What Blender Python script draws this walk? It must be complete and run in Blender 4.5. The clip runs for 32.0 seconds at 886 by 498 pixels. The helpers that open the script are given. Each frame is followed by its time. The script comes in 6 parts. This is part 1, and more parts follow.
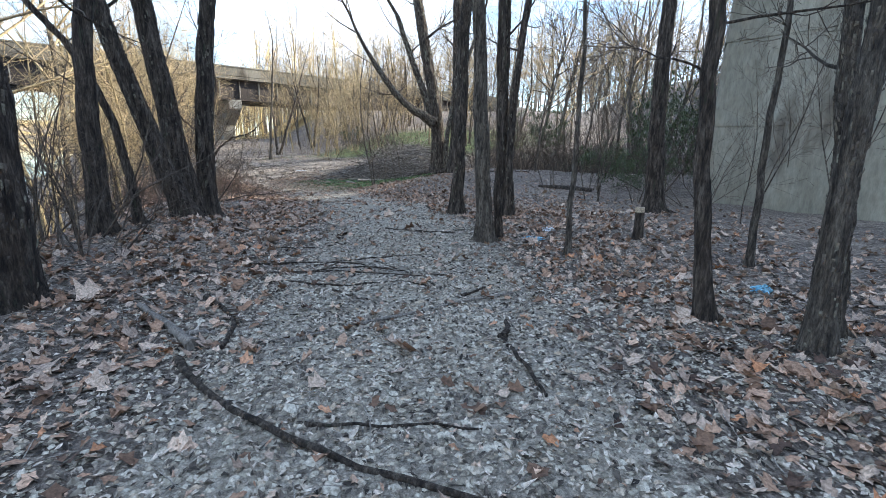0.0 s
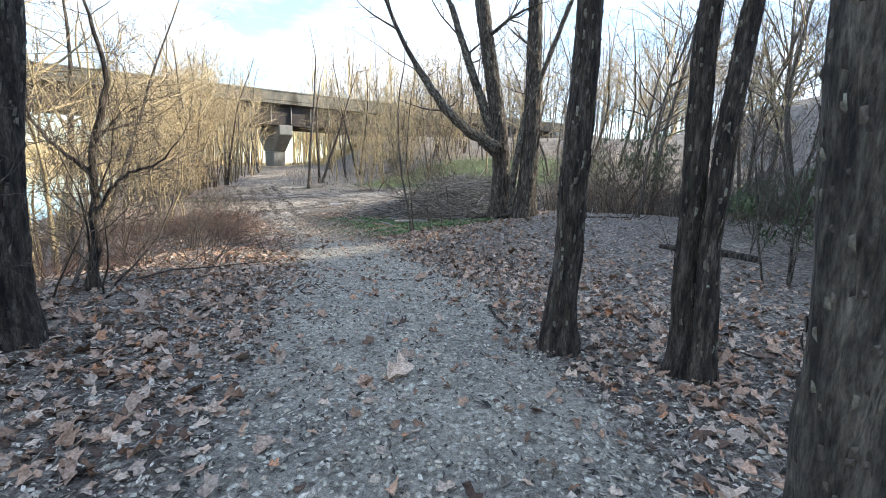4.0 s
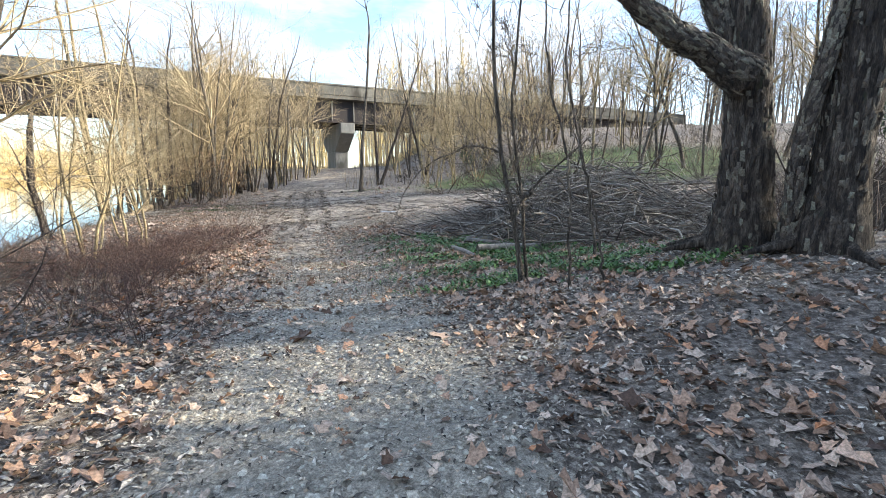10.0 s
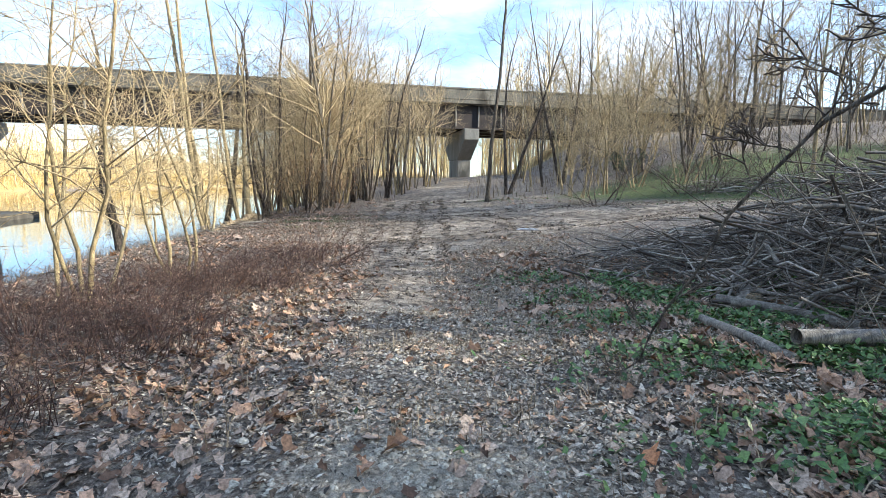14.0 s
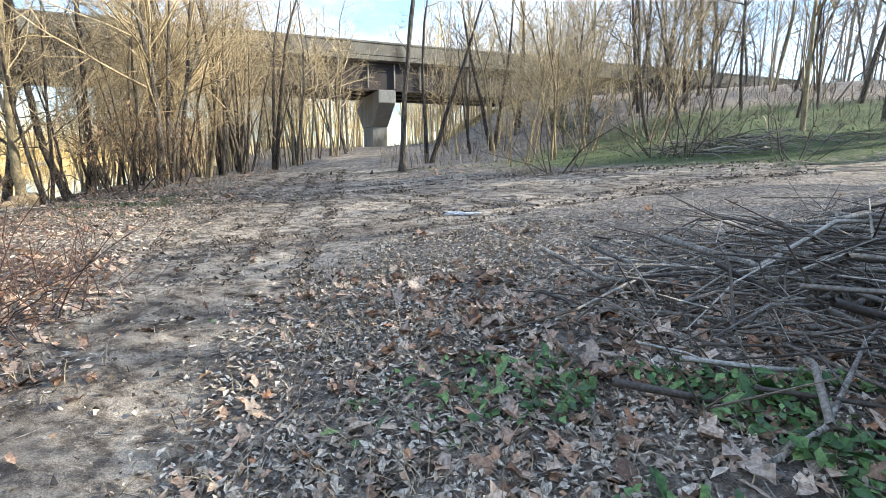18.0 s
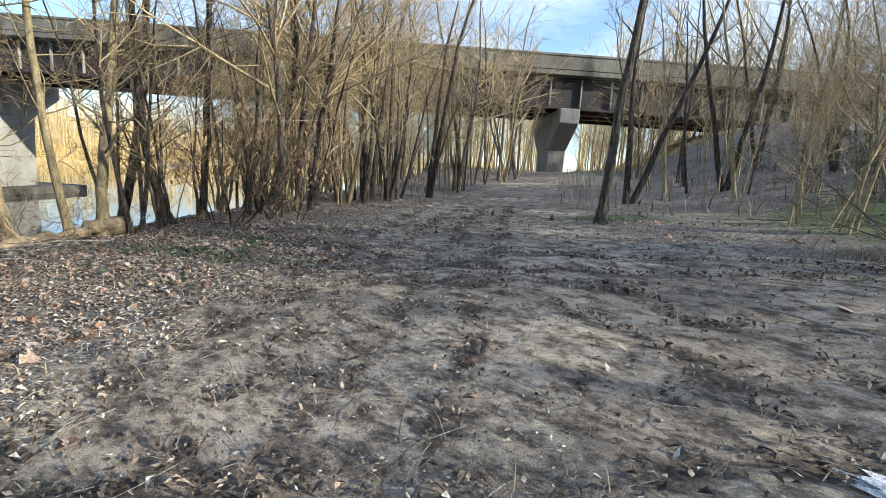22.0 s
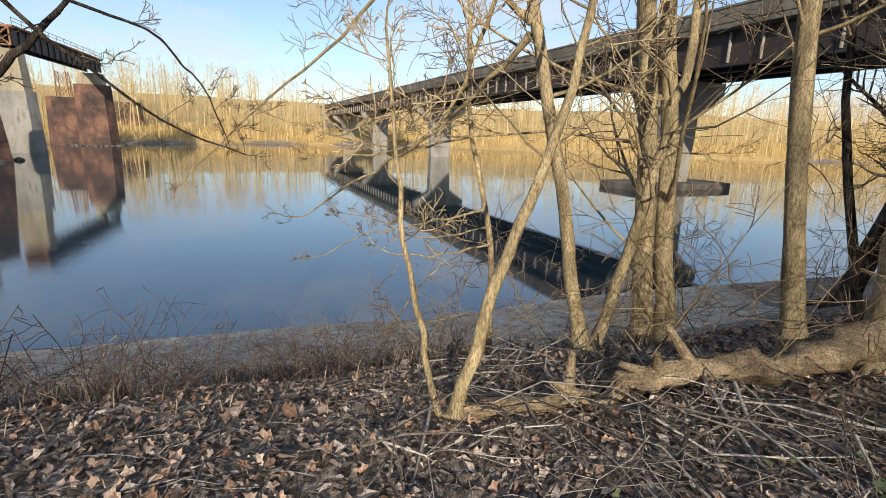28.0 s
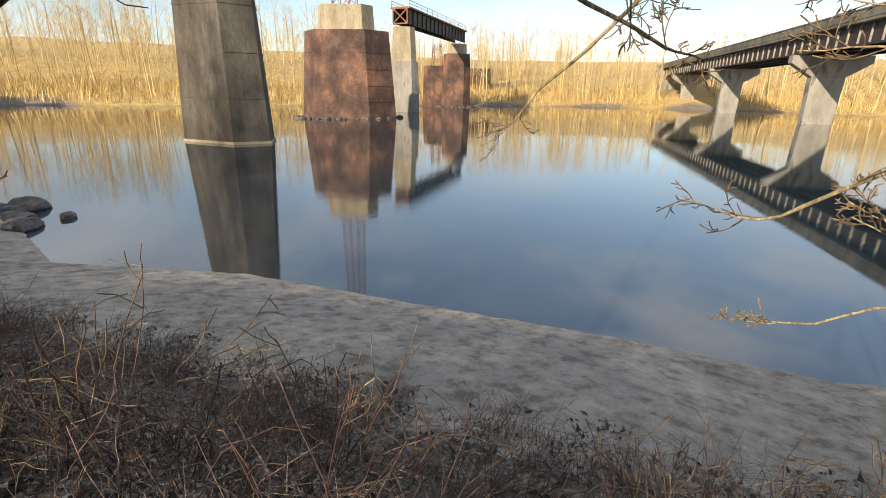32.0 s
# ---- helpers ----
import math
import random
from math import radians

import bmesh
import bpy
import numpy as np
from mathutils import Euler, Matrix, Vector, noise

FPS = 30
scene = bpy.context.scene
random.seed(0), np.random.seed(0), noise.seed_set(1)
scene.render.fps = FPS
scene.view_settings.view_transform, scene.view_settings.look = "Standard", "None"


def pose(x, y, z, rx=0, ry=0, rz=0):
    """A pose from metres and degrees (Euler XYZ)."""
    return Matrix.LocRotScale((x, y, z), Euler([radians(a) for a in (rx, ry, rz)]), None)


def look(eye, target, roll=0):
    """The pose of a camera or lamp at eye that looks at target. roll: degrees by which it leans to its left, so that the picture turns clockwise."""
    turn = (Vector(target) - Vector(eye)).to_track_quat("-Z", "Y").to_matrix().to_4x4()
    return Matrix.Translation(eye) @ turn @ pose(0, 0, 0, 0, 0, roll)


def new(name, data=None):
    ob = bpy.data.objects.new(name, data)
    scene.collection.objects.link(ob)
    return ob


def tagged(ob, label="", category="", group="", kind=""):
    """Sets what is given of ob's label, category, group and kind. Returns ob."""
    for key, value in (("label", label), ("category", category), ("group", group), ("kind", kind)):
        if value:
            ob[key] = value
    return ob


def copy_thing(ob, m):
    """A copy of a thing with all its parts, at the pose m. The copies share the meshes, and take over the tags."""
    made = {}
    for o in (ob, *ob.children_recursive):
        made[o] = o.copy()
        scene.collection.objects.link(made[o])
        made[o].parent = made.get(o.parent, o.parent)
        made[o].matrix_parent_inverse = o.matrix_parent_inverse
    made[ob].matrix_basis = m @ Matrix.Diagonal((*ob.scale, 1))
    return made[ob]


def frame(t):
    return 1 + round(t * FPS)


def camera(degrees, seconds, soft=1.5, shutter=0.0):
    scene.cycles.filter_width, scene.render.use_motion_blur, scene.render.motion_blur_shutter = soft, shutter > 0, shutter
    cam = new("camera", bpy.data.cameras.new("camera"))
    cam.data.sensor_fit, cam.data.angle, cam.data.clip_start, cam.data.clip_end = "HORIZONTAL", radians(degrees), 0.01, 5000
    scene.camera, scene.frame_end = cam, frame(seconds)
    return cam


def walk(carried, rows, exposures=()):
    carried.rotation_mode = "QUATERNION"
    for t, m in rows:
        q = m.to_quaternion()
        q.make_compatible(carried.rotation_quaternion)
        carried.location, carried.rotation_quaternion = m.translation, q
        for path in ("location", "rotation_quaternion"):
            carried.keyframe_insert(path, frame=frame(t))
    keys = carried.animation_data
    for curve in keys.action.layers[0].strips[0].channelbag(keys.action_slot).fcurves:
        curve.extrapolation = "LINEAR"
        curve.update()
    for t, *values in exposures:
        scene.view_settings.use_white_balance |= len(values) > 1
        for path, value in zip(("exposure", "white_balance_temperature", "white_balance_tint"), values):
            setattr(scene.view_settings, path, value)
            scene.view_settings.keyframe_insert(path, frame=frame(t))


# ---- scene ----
cam = camera(86.4, 32.0, 0.8)
PATH = [
    (0, (0.0, 0.0, 1.5), (0.0, 1.952, 1.065), 1.3),
    (0.5, (0.039, 0.695, 1.527), (-0.078, 2.648, 1.114), 0.8),
    (1, (0.084, 1.439, 1.585), (-0.039, 3.387, 1.15), 0.9),
    (1.5, (0.074, 2.21, 1.675), (-0.072, 4.157, 1.244), 0.8),
    (2, (-0.057, 2.939, 1.704), (-0.258, 4.89, 1.311), 1.2),
    (2.5, (-0.096, 3.641, 1.662), (-0.242, 5.6, 1.288), 1.2),
    (3, (-0.143, 4.302, 1.695), (-0.341, 6.254, 1.311), 1.6),
    (3.5, (-0.225, 5.006, 1.722), (-0.43, 6.959, 1.343), 2.1),
    (4, (-0.365, 5.7, 1.693), (-0.588, 7.659, 1.359), 1.9),
    (4.5, (-0.558, 6.397, 1.656), (-0.852, 8.35, 1.342), 2.2),
    (6.5, (-0.969, 9.263, 1.512), (-1.273, 11.214, 1.196), 0.3),
    (7, (-1.191, 9.902, 1.476), (-1.536, 11.849, 1.172), 0.8),
    (7.5, (-1.382, 10.538, 1.416), (-1.702, 12.49, 1.118), 0.9),
    (8, (-1.609, 11.165, 1.403), (-1.972, 13.106, 1.084), 1.2),
    (8.5, (-1.834, 11.823, 1.361), (-2.236, 13.755, 1.034), 1.7),
    (9, (-2.043, 12.552, 1.344), (-2.512, 14.47, 1.028), 1.9),
    (9.5, (-2.255, 13.235, 1.272), (-2.808, 15.132, 0.958), 1.5),
    (10, (-2.451, 13.893, 1.193), (-2.966, 15.797, 0.866), 0.6),
    (10.5, (-2.671, 14.518, 1.156), (-3.209, 16.411, 0.803), 0.8),
    (11, (-2.841, 15.142, 1.125), (-3.347, 17.045, 0.776), 1.1),
    (11.5, (-3.041, 15.813, 1.114), (-3.594, 17.708, 0.795), 2.3),
    (12, (-3.366, 16.39, 1.121), (-4.077, 18.232, 0.803), 2.4),
    (12.5, (-3.757, 16.918, 1.039), (-4.542, 18.727, 0.703), 1.6),
    (13, (-4.241, 17.41, 0.986), (-5.169, 19.151, 0.656), 1.6),
    (13.5, (-4.659, 17.928, 0.957), (-5.632, 19.651, 0.668), 0.8),
    (15.5, (-5.649, 20.071, 0.724), (-6.5, 21.855, 0.422), 0.1),
    (16, (-5.902, 20.794, 0.661), (-6.658, 22.617, 0.337), 0.1),
    (16.5, (-6.165, 21.574, 0.649), (-6.896, 23.406, 0.318), 0.1),
    (17, (-6.451, 22.252, 0.624), (-7.124, 24.098, 0.25), -0.1),
    (17.5, (-6.739, 23.005, 0.594), (-7.391, 24.859, 0.223), -0.1),
    (18, (-7.008, 23.717, 0.557), (-7.683, 25.559, 0.166), 0.4),
    (18.5, (-7.238, 24.467, 0.547), (-7.856, 26.321, 0.123), 1.1),
    (19, (-7.484, 25.154, 0.63), (-8.142, 26.993, 0.198), 1.7),
    (19.5, (-7.821, 25.838, 0.721), (-8.486, 27.675, 0.293), 2.4),
    (20, (-8.211, 26.543, 0.729), (-8.888, 28.379, 0.316), 2.1),
    (20.5, (-8.617, 27.183, 0.78), (-9.373, 28.989, 0.372), 1.9),
    (21, (-9.036, 27.748, 0.814), (-9.897, 29.51, 0.424), 2.1),
    (21.5, (-9.502, 28.215, 0.904), (-10.563, 29.875, 0.56), 3.1),
    (22, (-10.111, 28.568, 0.909), (-11.365, 30.091, 0.579), 3.8),
    (22.5, (-10.741, 28.787, 0.85), (-12.153, 30.158, 0.495), 3.6),
    (23, (-11.423, 28.874, 0.777), (-12.975, 30.081, 0.411), 3.2),
    (23.5, (-12.073, 29.055, 0.773), (-13.634, 30.237, 0.368), 2.4),
    (24, (-12.697, 29.268, 0.829), (-14.292, 30.408, 0.432), 1.8),
    (24.5, (-13.364, 29.519, 0.843), (-15.033, 30.553, 0.463), 1.6),
    (26.5, (-15.977, 29.751, 0.894), (-17.904, 30.099, 0.484), 1.7),
    (27, (-16.472, 29.672, 0.844), (-18.422, 29.775, 0.41), 1.5),
    (27.5, (-16.956, 29.565, 0.798), (-18.887, 29.357, 0.322), 1.2),
    (28, (-17.461, 29.299, 0.708), (-19.322, 28.738, 0.238), 1.8),
    (28.5, (-17.946, 29.032, 0.613), (-19.733, 28.265, 0.144), 1.9),
    (29, (-18.303, 28.768, 0.548), (-19.989, 27.802, 0.077), 1.8),
    (29.5, (-18.542, 28.395, 0.503), (-20.1, 27.235, 0.026), 1.2),
    (30, (-18.727, 28.089, 0.46), (-20.199, 26.833, -0.046), 0.6),
    (30.5, (-18.944, 27.834, 0.447), (-20.318, 26.486, -0.097), 0.7),
    (31, (-19.121, 27.552, 0.386), (-20.42, 26.138, -0.172), 0.9),
    (31.5, (-19.385, 27.281, 0.267), (-20.631, 25.835, -0.329), 0.5),
    (32, (-19.565, 27.141, 0.298), (-20.685, 25.613, -0.342), 1.2),
]
walk(cam, [(t, look(eye, target, roll)) for t, eye, target, roll in PATH],
     [(0, 1.6, 5850, 7), (3, 1.85, 5900, 6), (5, 1.45, 5850, 6), (7, 1.25, 5800, 6), (9, 1.45, 5800, 6), (11, 1.6, 5800, 6), (13, 1.35, 5650, 5), (16, 1.45, 5700, 5), (18, 1.6, 5700, 5), (20, 1.4, 5700, 4), (21, 1.4, 5650, 4), (22, 0.95, 5600, 4), (25, 0.75, 5850, 8), (28, 0.3, 6200, 11), (30, 0.35, 6600, 11), (32, 0.6, 6950, 12)])

# ---- sky and sun ----
SUN_YAW, SUN_HIGH = -70.0, 20.0     # from +y towards +x, and above the horizon
world = bpy.data.worlds.new("sky")
scene.world = world
world.use_nodes = True
wn, wl = world.node_tree.nodes, world.node_tree.links
wn.clear()
sky = wn.new("ShaderNodeTexSky")
sky.sky_type, sky.sun_disc = "NISHITA", False
sky.sun_elevation, sky.sun_rotation = radians(SUN_HIGH), radians(-SUN_YAW)
sky.air_density, sky.dust_density, sky.ozone_density = 1.0, 0.3, 2.2
w_co, w_map, w_noise, w_ramp, w_mix = (wn.new("ShaderNode" + k) for k in ("TexCoord", "Mapping", "TexNoise", "ValToRGB", "Mix"))
w_bg, w_out = wn.new("ShaderNodeBackground"), wn.new("ShaderNodeOutputWorld")
w_map.inputs["Scale"].default_value = (1.0, 1.0, 3.2)
w_noise.inputs["Scale"].default_value, w_noise.inputs["Detail"].default_value, w_noise.inputs["Roughness"].default_value = 1.7, 6.0, 0.6
w_ramp.color_ramp.elements[0].position, w_ramp.color_ramp.elements[1].position = 0.48, 0.70
w_ramp.color_ramp.elements[0].color = (0.15, 0.15, 0.15, 1)
w_mix.data_type = "RGBA"
w_mix.inputs["B"].default_value = (5.1, 5.35, 5.8, 1)
wl.new(w_co.outputs["Generated"], w_map.inputs[0])
wl.new(w_map.outputs[0], w_noise.inputs["Vector"])
wl.new(w_noise.outputs["Fac"], w_ramp.inputs[0])
wl.new(w_ramp.outputs["Color"], w_mix.inputs["Factor"])
wl.new(sky.outputs[0], w_mix.inputs["A"])
wl.new(w_mix.outputs["Result"], w_bg.inputs[0])
w_bg.inputs[1].default_value = 0.13
wl.new(w_bg.outputs[0], w_out.inputs[0])
sun = new("sun", bpy.data.lights.new("sun", "SUN"))
sun.data.energy, sun.data.angle, sun.data.color = 5.0, radians(0.6), (1.0, 0.86, 0.65)
sun_to = Vector((-math.sin(radians(SUN_YAW)) * math.cos(radians(SUN_HIGH)), math.cos(radians(SUN_YAW)) * math.cos(radians(SUN_HIGH)), math.sin(radians(SUN_HIGH))))
sun.matrix_world = look(sun_to * 200, (0, 0, 0))


# ---- materials ----
def shader(name, rough=0.85, metal=0.0):
    m = bpy.data.materials.new(name)
    m.use_nodes = True
    b = m.node_tree.nodes["Principled BSDF"]
    b.inputs["Roughness"].default_value, b.inputs["Metallic"].default_value = rough, metal
    return m, m.node_tree.nodes, m.node_tree.links, b


def noise_node(n, l, co, scale, detail=5.0, rough=0.6, stretch=None):
    t = n.new("ShaderNodeTexNoise")
    t.inputs["Scale"].default_value, t.inputs["Detail"].default_value, t.inputs["Roughness"].default_value = scale, detail, rough
    if stretch:
        mp = n.new("ShaderNodeMapping")
        mp.inputs["Scale"].default_value = stretch
        l.new(co, mp.inputs[0])
        co = mp.outputs[0]
    l.new(co, t.inputs["Vector"])
    return t.outputs["Fac"]


def ramp_node(n, l, fac, stops, tight=1.0):
    r = n.new("ShaderNodeValToRGB")
    stops = [(0.5 + (p - 0.5) * tight, c) for p, c in stops]
    while len(r.color_ramp.elements) < len(stops):
        r.color_ramp.elements.new(0.5)
    for e, (p, c) in zip(r.color_ramp.elements, stops):
        e.position, e.color = p, (*c, 1)
    l.new(fac, r.inputs[0])
    return r.outputs["Color"]


def mix_node(n, l, fac, a, b, how="MIX"):
    m = n.new("ShaderNodeMix")
    m.data_type, m.blend_type = "RGBA", how
    for key, v in (("Factor", fac), ("A", a), ("B", b)):
        if isinstance(v, (int, float)):
            m.inputs[key].default_value = v
        elif isinstance(v, tuple):
            m.inputs[key].default_value = (*v, 1)
        else:
            l.new(v, m.inputs[key])
    return m.outputs["Result"]


def bump_node(n, l, b, fac, strength, distance):
    k = n.new("ShaderNodeBump")
    k.inputs["Strength"].default_value, k.inputs["Distance"].default_value = strength, distance
    l.new(fac, k.inputs["Height"])
    l.new(k.outputs[0], b.inputs["Normal"])


def surface(name, stops, scale=3.0, fine=40.0, rough=0.85, bump=0.3, depth=0.01, stretch=None, spots=None, metal=0.0, vary=0.0, grain=1.0):
    """Two scales of noise through a colour ramp, with fine relief; vary: how far things differ in brightness."""
    m, n, l, b = shader(name, rough, metal)
    co = n.new("ShaderNodeTexCoord").outputs["Object"]
    big, small = noise_node(n, l, co, scale, 6, 0.65, stretch), noise_node(n, l, co, fine, 5, 0.7, stretch)
    c = ramp_node(n, l, big, stops, 0.7)
    dark = ramp_node(n, l, small, [(0.3, (0.42, 0.41, 0.40)), (0.7, (1.42, 1.42, 1.42))], 0.65)
    c = mix_node(n, l, grain, c, dark, "MULTIPLY")
    if spots:
        where = ramp_node(n, l, noise_node(n, l, co, spots[1], 4, 0.6, stretch), [(spots[2], (0, 0, 0)), (spots[2] + 0.1, (1, 1, 1))])
        c = mix_node(n, l, where, c, spots[0])
    if vary:
        inf = n.new("ShaderNodeObjectInfo")
        c = mix_node(n, l, 1.0, c, ramp_node(n, l, inf.outputs["Random"], [(0, (1 - vary,) * 3), (1, (1 + vary,) * 3)]), "MULTIPLY")
    l.new(c, b.inputs["Base Color"])
    bump_node(n, l, b, small, bump, depth)
    return m


def island_surface(name, stops, rough=0.8, through_light=0.0):
    """Loose small pieces in one mesh, each with a colour of its own."""
    m, n, l, b = shader(name, rough)
    g = n.new("ShaderNodeNewGeometry")
    c = ramp_node(n, l, g.outputs["Random Per Island"], stops)
    co = n.new("ShaderNodeTexCoord").outputs["Object"]
    f = noise_node(n, l, co, 55, 3, 0.6)
    c = mix_node(n, l, 1.0, c, ramp_node(n, l, f, [(0.3, (0.6, 0.58, 0.56)), (0.7, (1.3, 1.3, 1.3))], 0.7), "MULTIPLY")
    l.new(c, b.inputs["Base Color"])
    if through_light:
        b.inputs["Subsurface Weight"].default_value = through_light
        b.inputs["Subsurface Radius"].default_value = (0.01, 0.006, 0.003)
    return m


def ground_surface():
    m, n, l, b = shader("ground", 0.92)
    co = n.new("ShaderNodeTexCoord").outputs["Object"]

    def cover(key):
        a = n.new("ShaderNodeAttribute")
        a.attribute_name = key
        return a.outputs["Fac"]

    big, mid, fine, grit = (noise_node(n, l, co, s, 6, 0.68) for s in (0.55, 3.2, 17.0, 95.0))
    soil = ramp_node(n, l, mid, [(0.3, (0.10, 0.078, 0.059)), (0.5, (0.21, 0.17, 0.132)), (0.72, (0.34, 0.285, 0.23))], 0.6)
    litter = ramp_node(n, l, fine, [(0.32, (0.036, 0.028, 0.023)), (0.5, (0.19, 0.156, 0.13)), (0.66, (0.46, 0.405, 0.35))], 0.6)
    soil = mix_node(n, l, 0.62, soil, litter)
    vor = n.new("ShaderNodeTexVoronoi")
    vor.inputs["Scale"].default_value = 34.0
    l.new(co, vor.inputs["Vector"])
    stones = ramp_node(n, l, vor.outputs["Distance"], [(0.05, (0.54, 0.50, 0.42)), (0.5, (0.36, 0.325, 0.265)), (0.8, (0.10, 0.085, 0.068))])
    gravel = mix_node(n, l, 0.55, stones, ramp_node(n, l, fine, [(0.3, (0.26, 0.225, 0.18)), (0.7, (0.60, 0.54, 0.45))], 0.6))
    streak = noise_node(n, l, co, 4.5, 8, 0.74, (0.8, 1.25, 1.0))
    mud = ramp_node(n, l, streak, [(0.32, (0.05, 0.038, 0.03)), (0.43, (0.20, 0.16, 0.122)), (0.52, (0.38, 0.318, 0.25)), (0.66, (0.54, 0.465, 0.375))], 0.62)
    damp = ramp_node(n, l, noise_node(n, l, co, 0.42, 4, 0.6), [(0.42, (0.74, 0.71, 0.68)), (0.58, (1.15, 1.14, 1.12))])
    mud = mix_node(n, l, 1.0, mud, damp, "MULTIPLY")
    mud = mix_node(n, l, 0.15, mud, litter)
    wet = ramp_node(n, l, fine, [(0.35, (0.035, 0.026, 0.02)), (0.65, (0.13, 0.10, 0.077))], 0.6)
    sand = ramp_node(n, l, mid, [(0.3, (0.30, 0.255, 0.20)), (0.45, (0.48, 0.42, 0.34)), (0.7, (0.62, 0.555, 0.46))], 0.6)
    green = ramp_node(n, l, fine, [(0.35, (0.05, 0.065, 0.022)), (0.65, (0.13, 0.16, 0.055))], 0.6)
    # ground of the far bank, with warm sunlight put into its colour
    sunlit_gold = ramp_node(n, l, fine, [(0.3, (0.40, 0.27, 0.095)), (0.7, (0.68, 0.50, 0.21))], 0.6)

    def soft(key, edge):
        a = n.new("ShaderNodeMath")
        a.operation = "MULTIPLY_ADD"
        l.new(edge, a.inputs[0])
        a.inputs[1].default_value, a.inputs[2].default_value = 1.0, -0.5
        s = n.new("ShaderNodeMath")
        s.operation = "ADD"
        l.new(cover(key), s.inputs[0])
        l.new(a.outputs[0], s.inputs[1])
        return ramp_node(n, l, s.outputs[0], [(0.38, (0, 0, 0)), (0.62, (1, 1, 1))])

    c = mix_node(n, l, soft("path", fine), soil, gravel)
    c = mix_node(n, l, soft("mud", mid), c, mud)
    c = mix_node(n, l, soft("rut", fine), c, wet)
    c = mix_node(n, l, soft("green", mid), c, green)
    c = mix_node(n, l, soft("sunlit_gold", mid), c, sunlit_gold)
    c = mix_node(n, l, soft("sand", mid), c, sand)
    c = mix_node(n, l, 1.0, c, ramp_node(n, l, big, [(0.3, (0.8, 0.8, 0.82)), (0.7, (1.25, 1.23, 1.2))], 0.7), "MULTIPLY")
    c = mix_node(n, l, 1.0, c, ramp_node(n, l, grit, [(0.3, (0.6, 0.6, 0.6)), (0.7, (1.45, 1.45, 1.45))], 0.7), "MULTIPLY")
    l.new(c, b.inputs["Base Color"])
    both = n.new("ShaderNodeMath")
    both.operation = "ADD"
    l.new(fine, both.inputs[0])
    l.new(grit, both.inputs[1])
    clods = n.new("ShaderNodeMath")
    clods.operation = "MULTIPLY_ADD"
    l.new(mid, clods.inputs[0])
    clods.inputs[1].default_value = 1.2
    l.new(both.outputs[0], clods.inputs[2])
    bump_node(n, l, b, clods.outputs[0], 0.9, 0.035)
    return m


def water_surface():
    m, n, l, b = shader("river_water", 0.015)
    b.inputs["Base Color"].default_value = (0.022, 0.04, 0.05, 1)
    b.inputs["IOR"].default_value = 1.8
    b.inputs["Specular IOR Level"].default_value = 1.0
    co = n.new("ShaderNodeTexCoord").outputs["Object"]
    a = noise_node(n, l, co, 1.3, 4, 0.55, (1.0, 2.2, 1.0))
    calm = ramp_node(n, l, noise_node(n, l, co, 0.05, 2, 0.5), [(0.4, (0.25, 0.25, 0.25)), (0.65, (1, 1, 1))])
    a = mix_node(n, l, 0.3, a, noise_node(n, l, co, 6.5, 3, 0.5, (1.0, 2.6, 1.0)))
    bump_node(n, l, b, mix_node(n, l, 1.0, a, calm, "MULTIPLY"), 0.11, 0.035)
    return m


GROUND, RIVER = ground_surface(), water_surface()
BARK = surface("dark_bark", [(0.3, (0.022, 0.016, 0.012)), (0.5, (0.085, 0.064, 0.049)), (0.72, (0.21, 0.172, 0.135))], 6, 26, 0.95, 1.0, 0.09, (3, 3, 0.5), ((0.075, 0.08, 0.05), 4, 0.62), vary=0.12)
BARK_GREY = surface("grey_bark", [(0.3, (0.045, 0.036, 0.028)), (0.5, (0.14, 0.116, 0.09)), (0.72, (0.28, 0.24, 0.19))], 6, 28, 0.92, 1.0, 0.08, (3, 3, 0.55), ((0.20, 0.195, 0.16), 5, 0.62), vary=0.2)
# bark of stems that stand in sun, with that brightness in the tan
BARK_TAN_SUNLIT = surface("sunlit_tan_bark", [(0.3, (0.17, 0.13, 0.07)), (0.7, (0.42, 0.335, 0.19))], 4, 35, 0.85, 0.5, 0.01, (3, 3, 0.8), vary=0.22)
TWIG = surface("twig_bark", [(0.3, (0.06, 0.047, 0.037)), (0.7, (0.15, 0.118, 0.09))], 3, 25, 0.88, 0.3, 0.005, vary=0.2)
# Twigs lightened to pale gold, as the sun would make them look.
TWIG_TAN_SUNLIT = surface("sunlit_tan_twigs", [(0.3, (0.31, 0.235, 0.13)), (0.7, (0.56, 0.44, 0.26))], 3, 25, 0.85, 0.3, 0.005, vary=0.2)
TWIG_BROWN = surface("brown_twigs", [(0.3, (0.10, 0.07, 0.042)), (0.7, (0.27, 0.20, 0.115))], 3, 25, 0.85, 0.3, 0.005, vary=0.2)
TWIG_RED = surface("bramble_stems", [(0.3, (0.075, 0.042, 0.034)), (0.7, (0.19, 0.115, 0.085))], 3, 25, 0.85, 0.3, 0.005, vary=0.2)
DEADWOOD = surface("weathered_wood", [(0.3, (0.17, 0.15, 0.13)), (0.7, (0.38, 0.345, 0.30))], 5, 30, 0.9, 0.6, 0.01, (3, 3, 0.6), vary=0.3)
LOGWOOD = surface("barkless_log", [(0.3, (0.17, 0.12, 0.07)), (0.7, (0.40, 0.31, 0.19))], 3, 28, 0.8, 0.7, 0.02, (2, 2, 2), ((0.06, 0.045, 0.03), 2.5, 0.62))
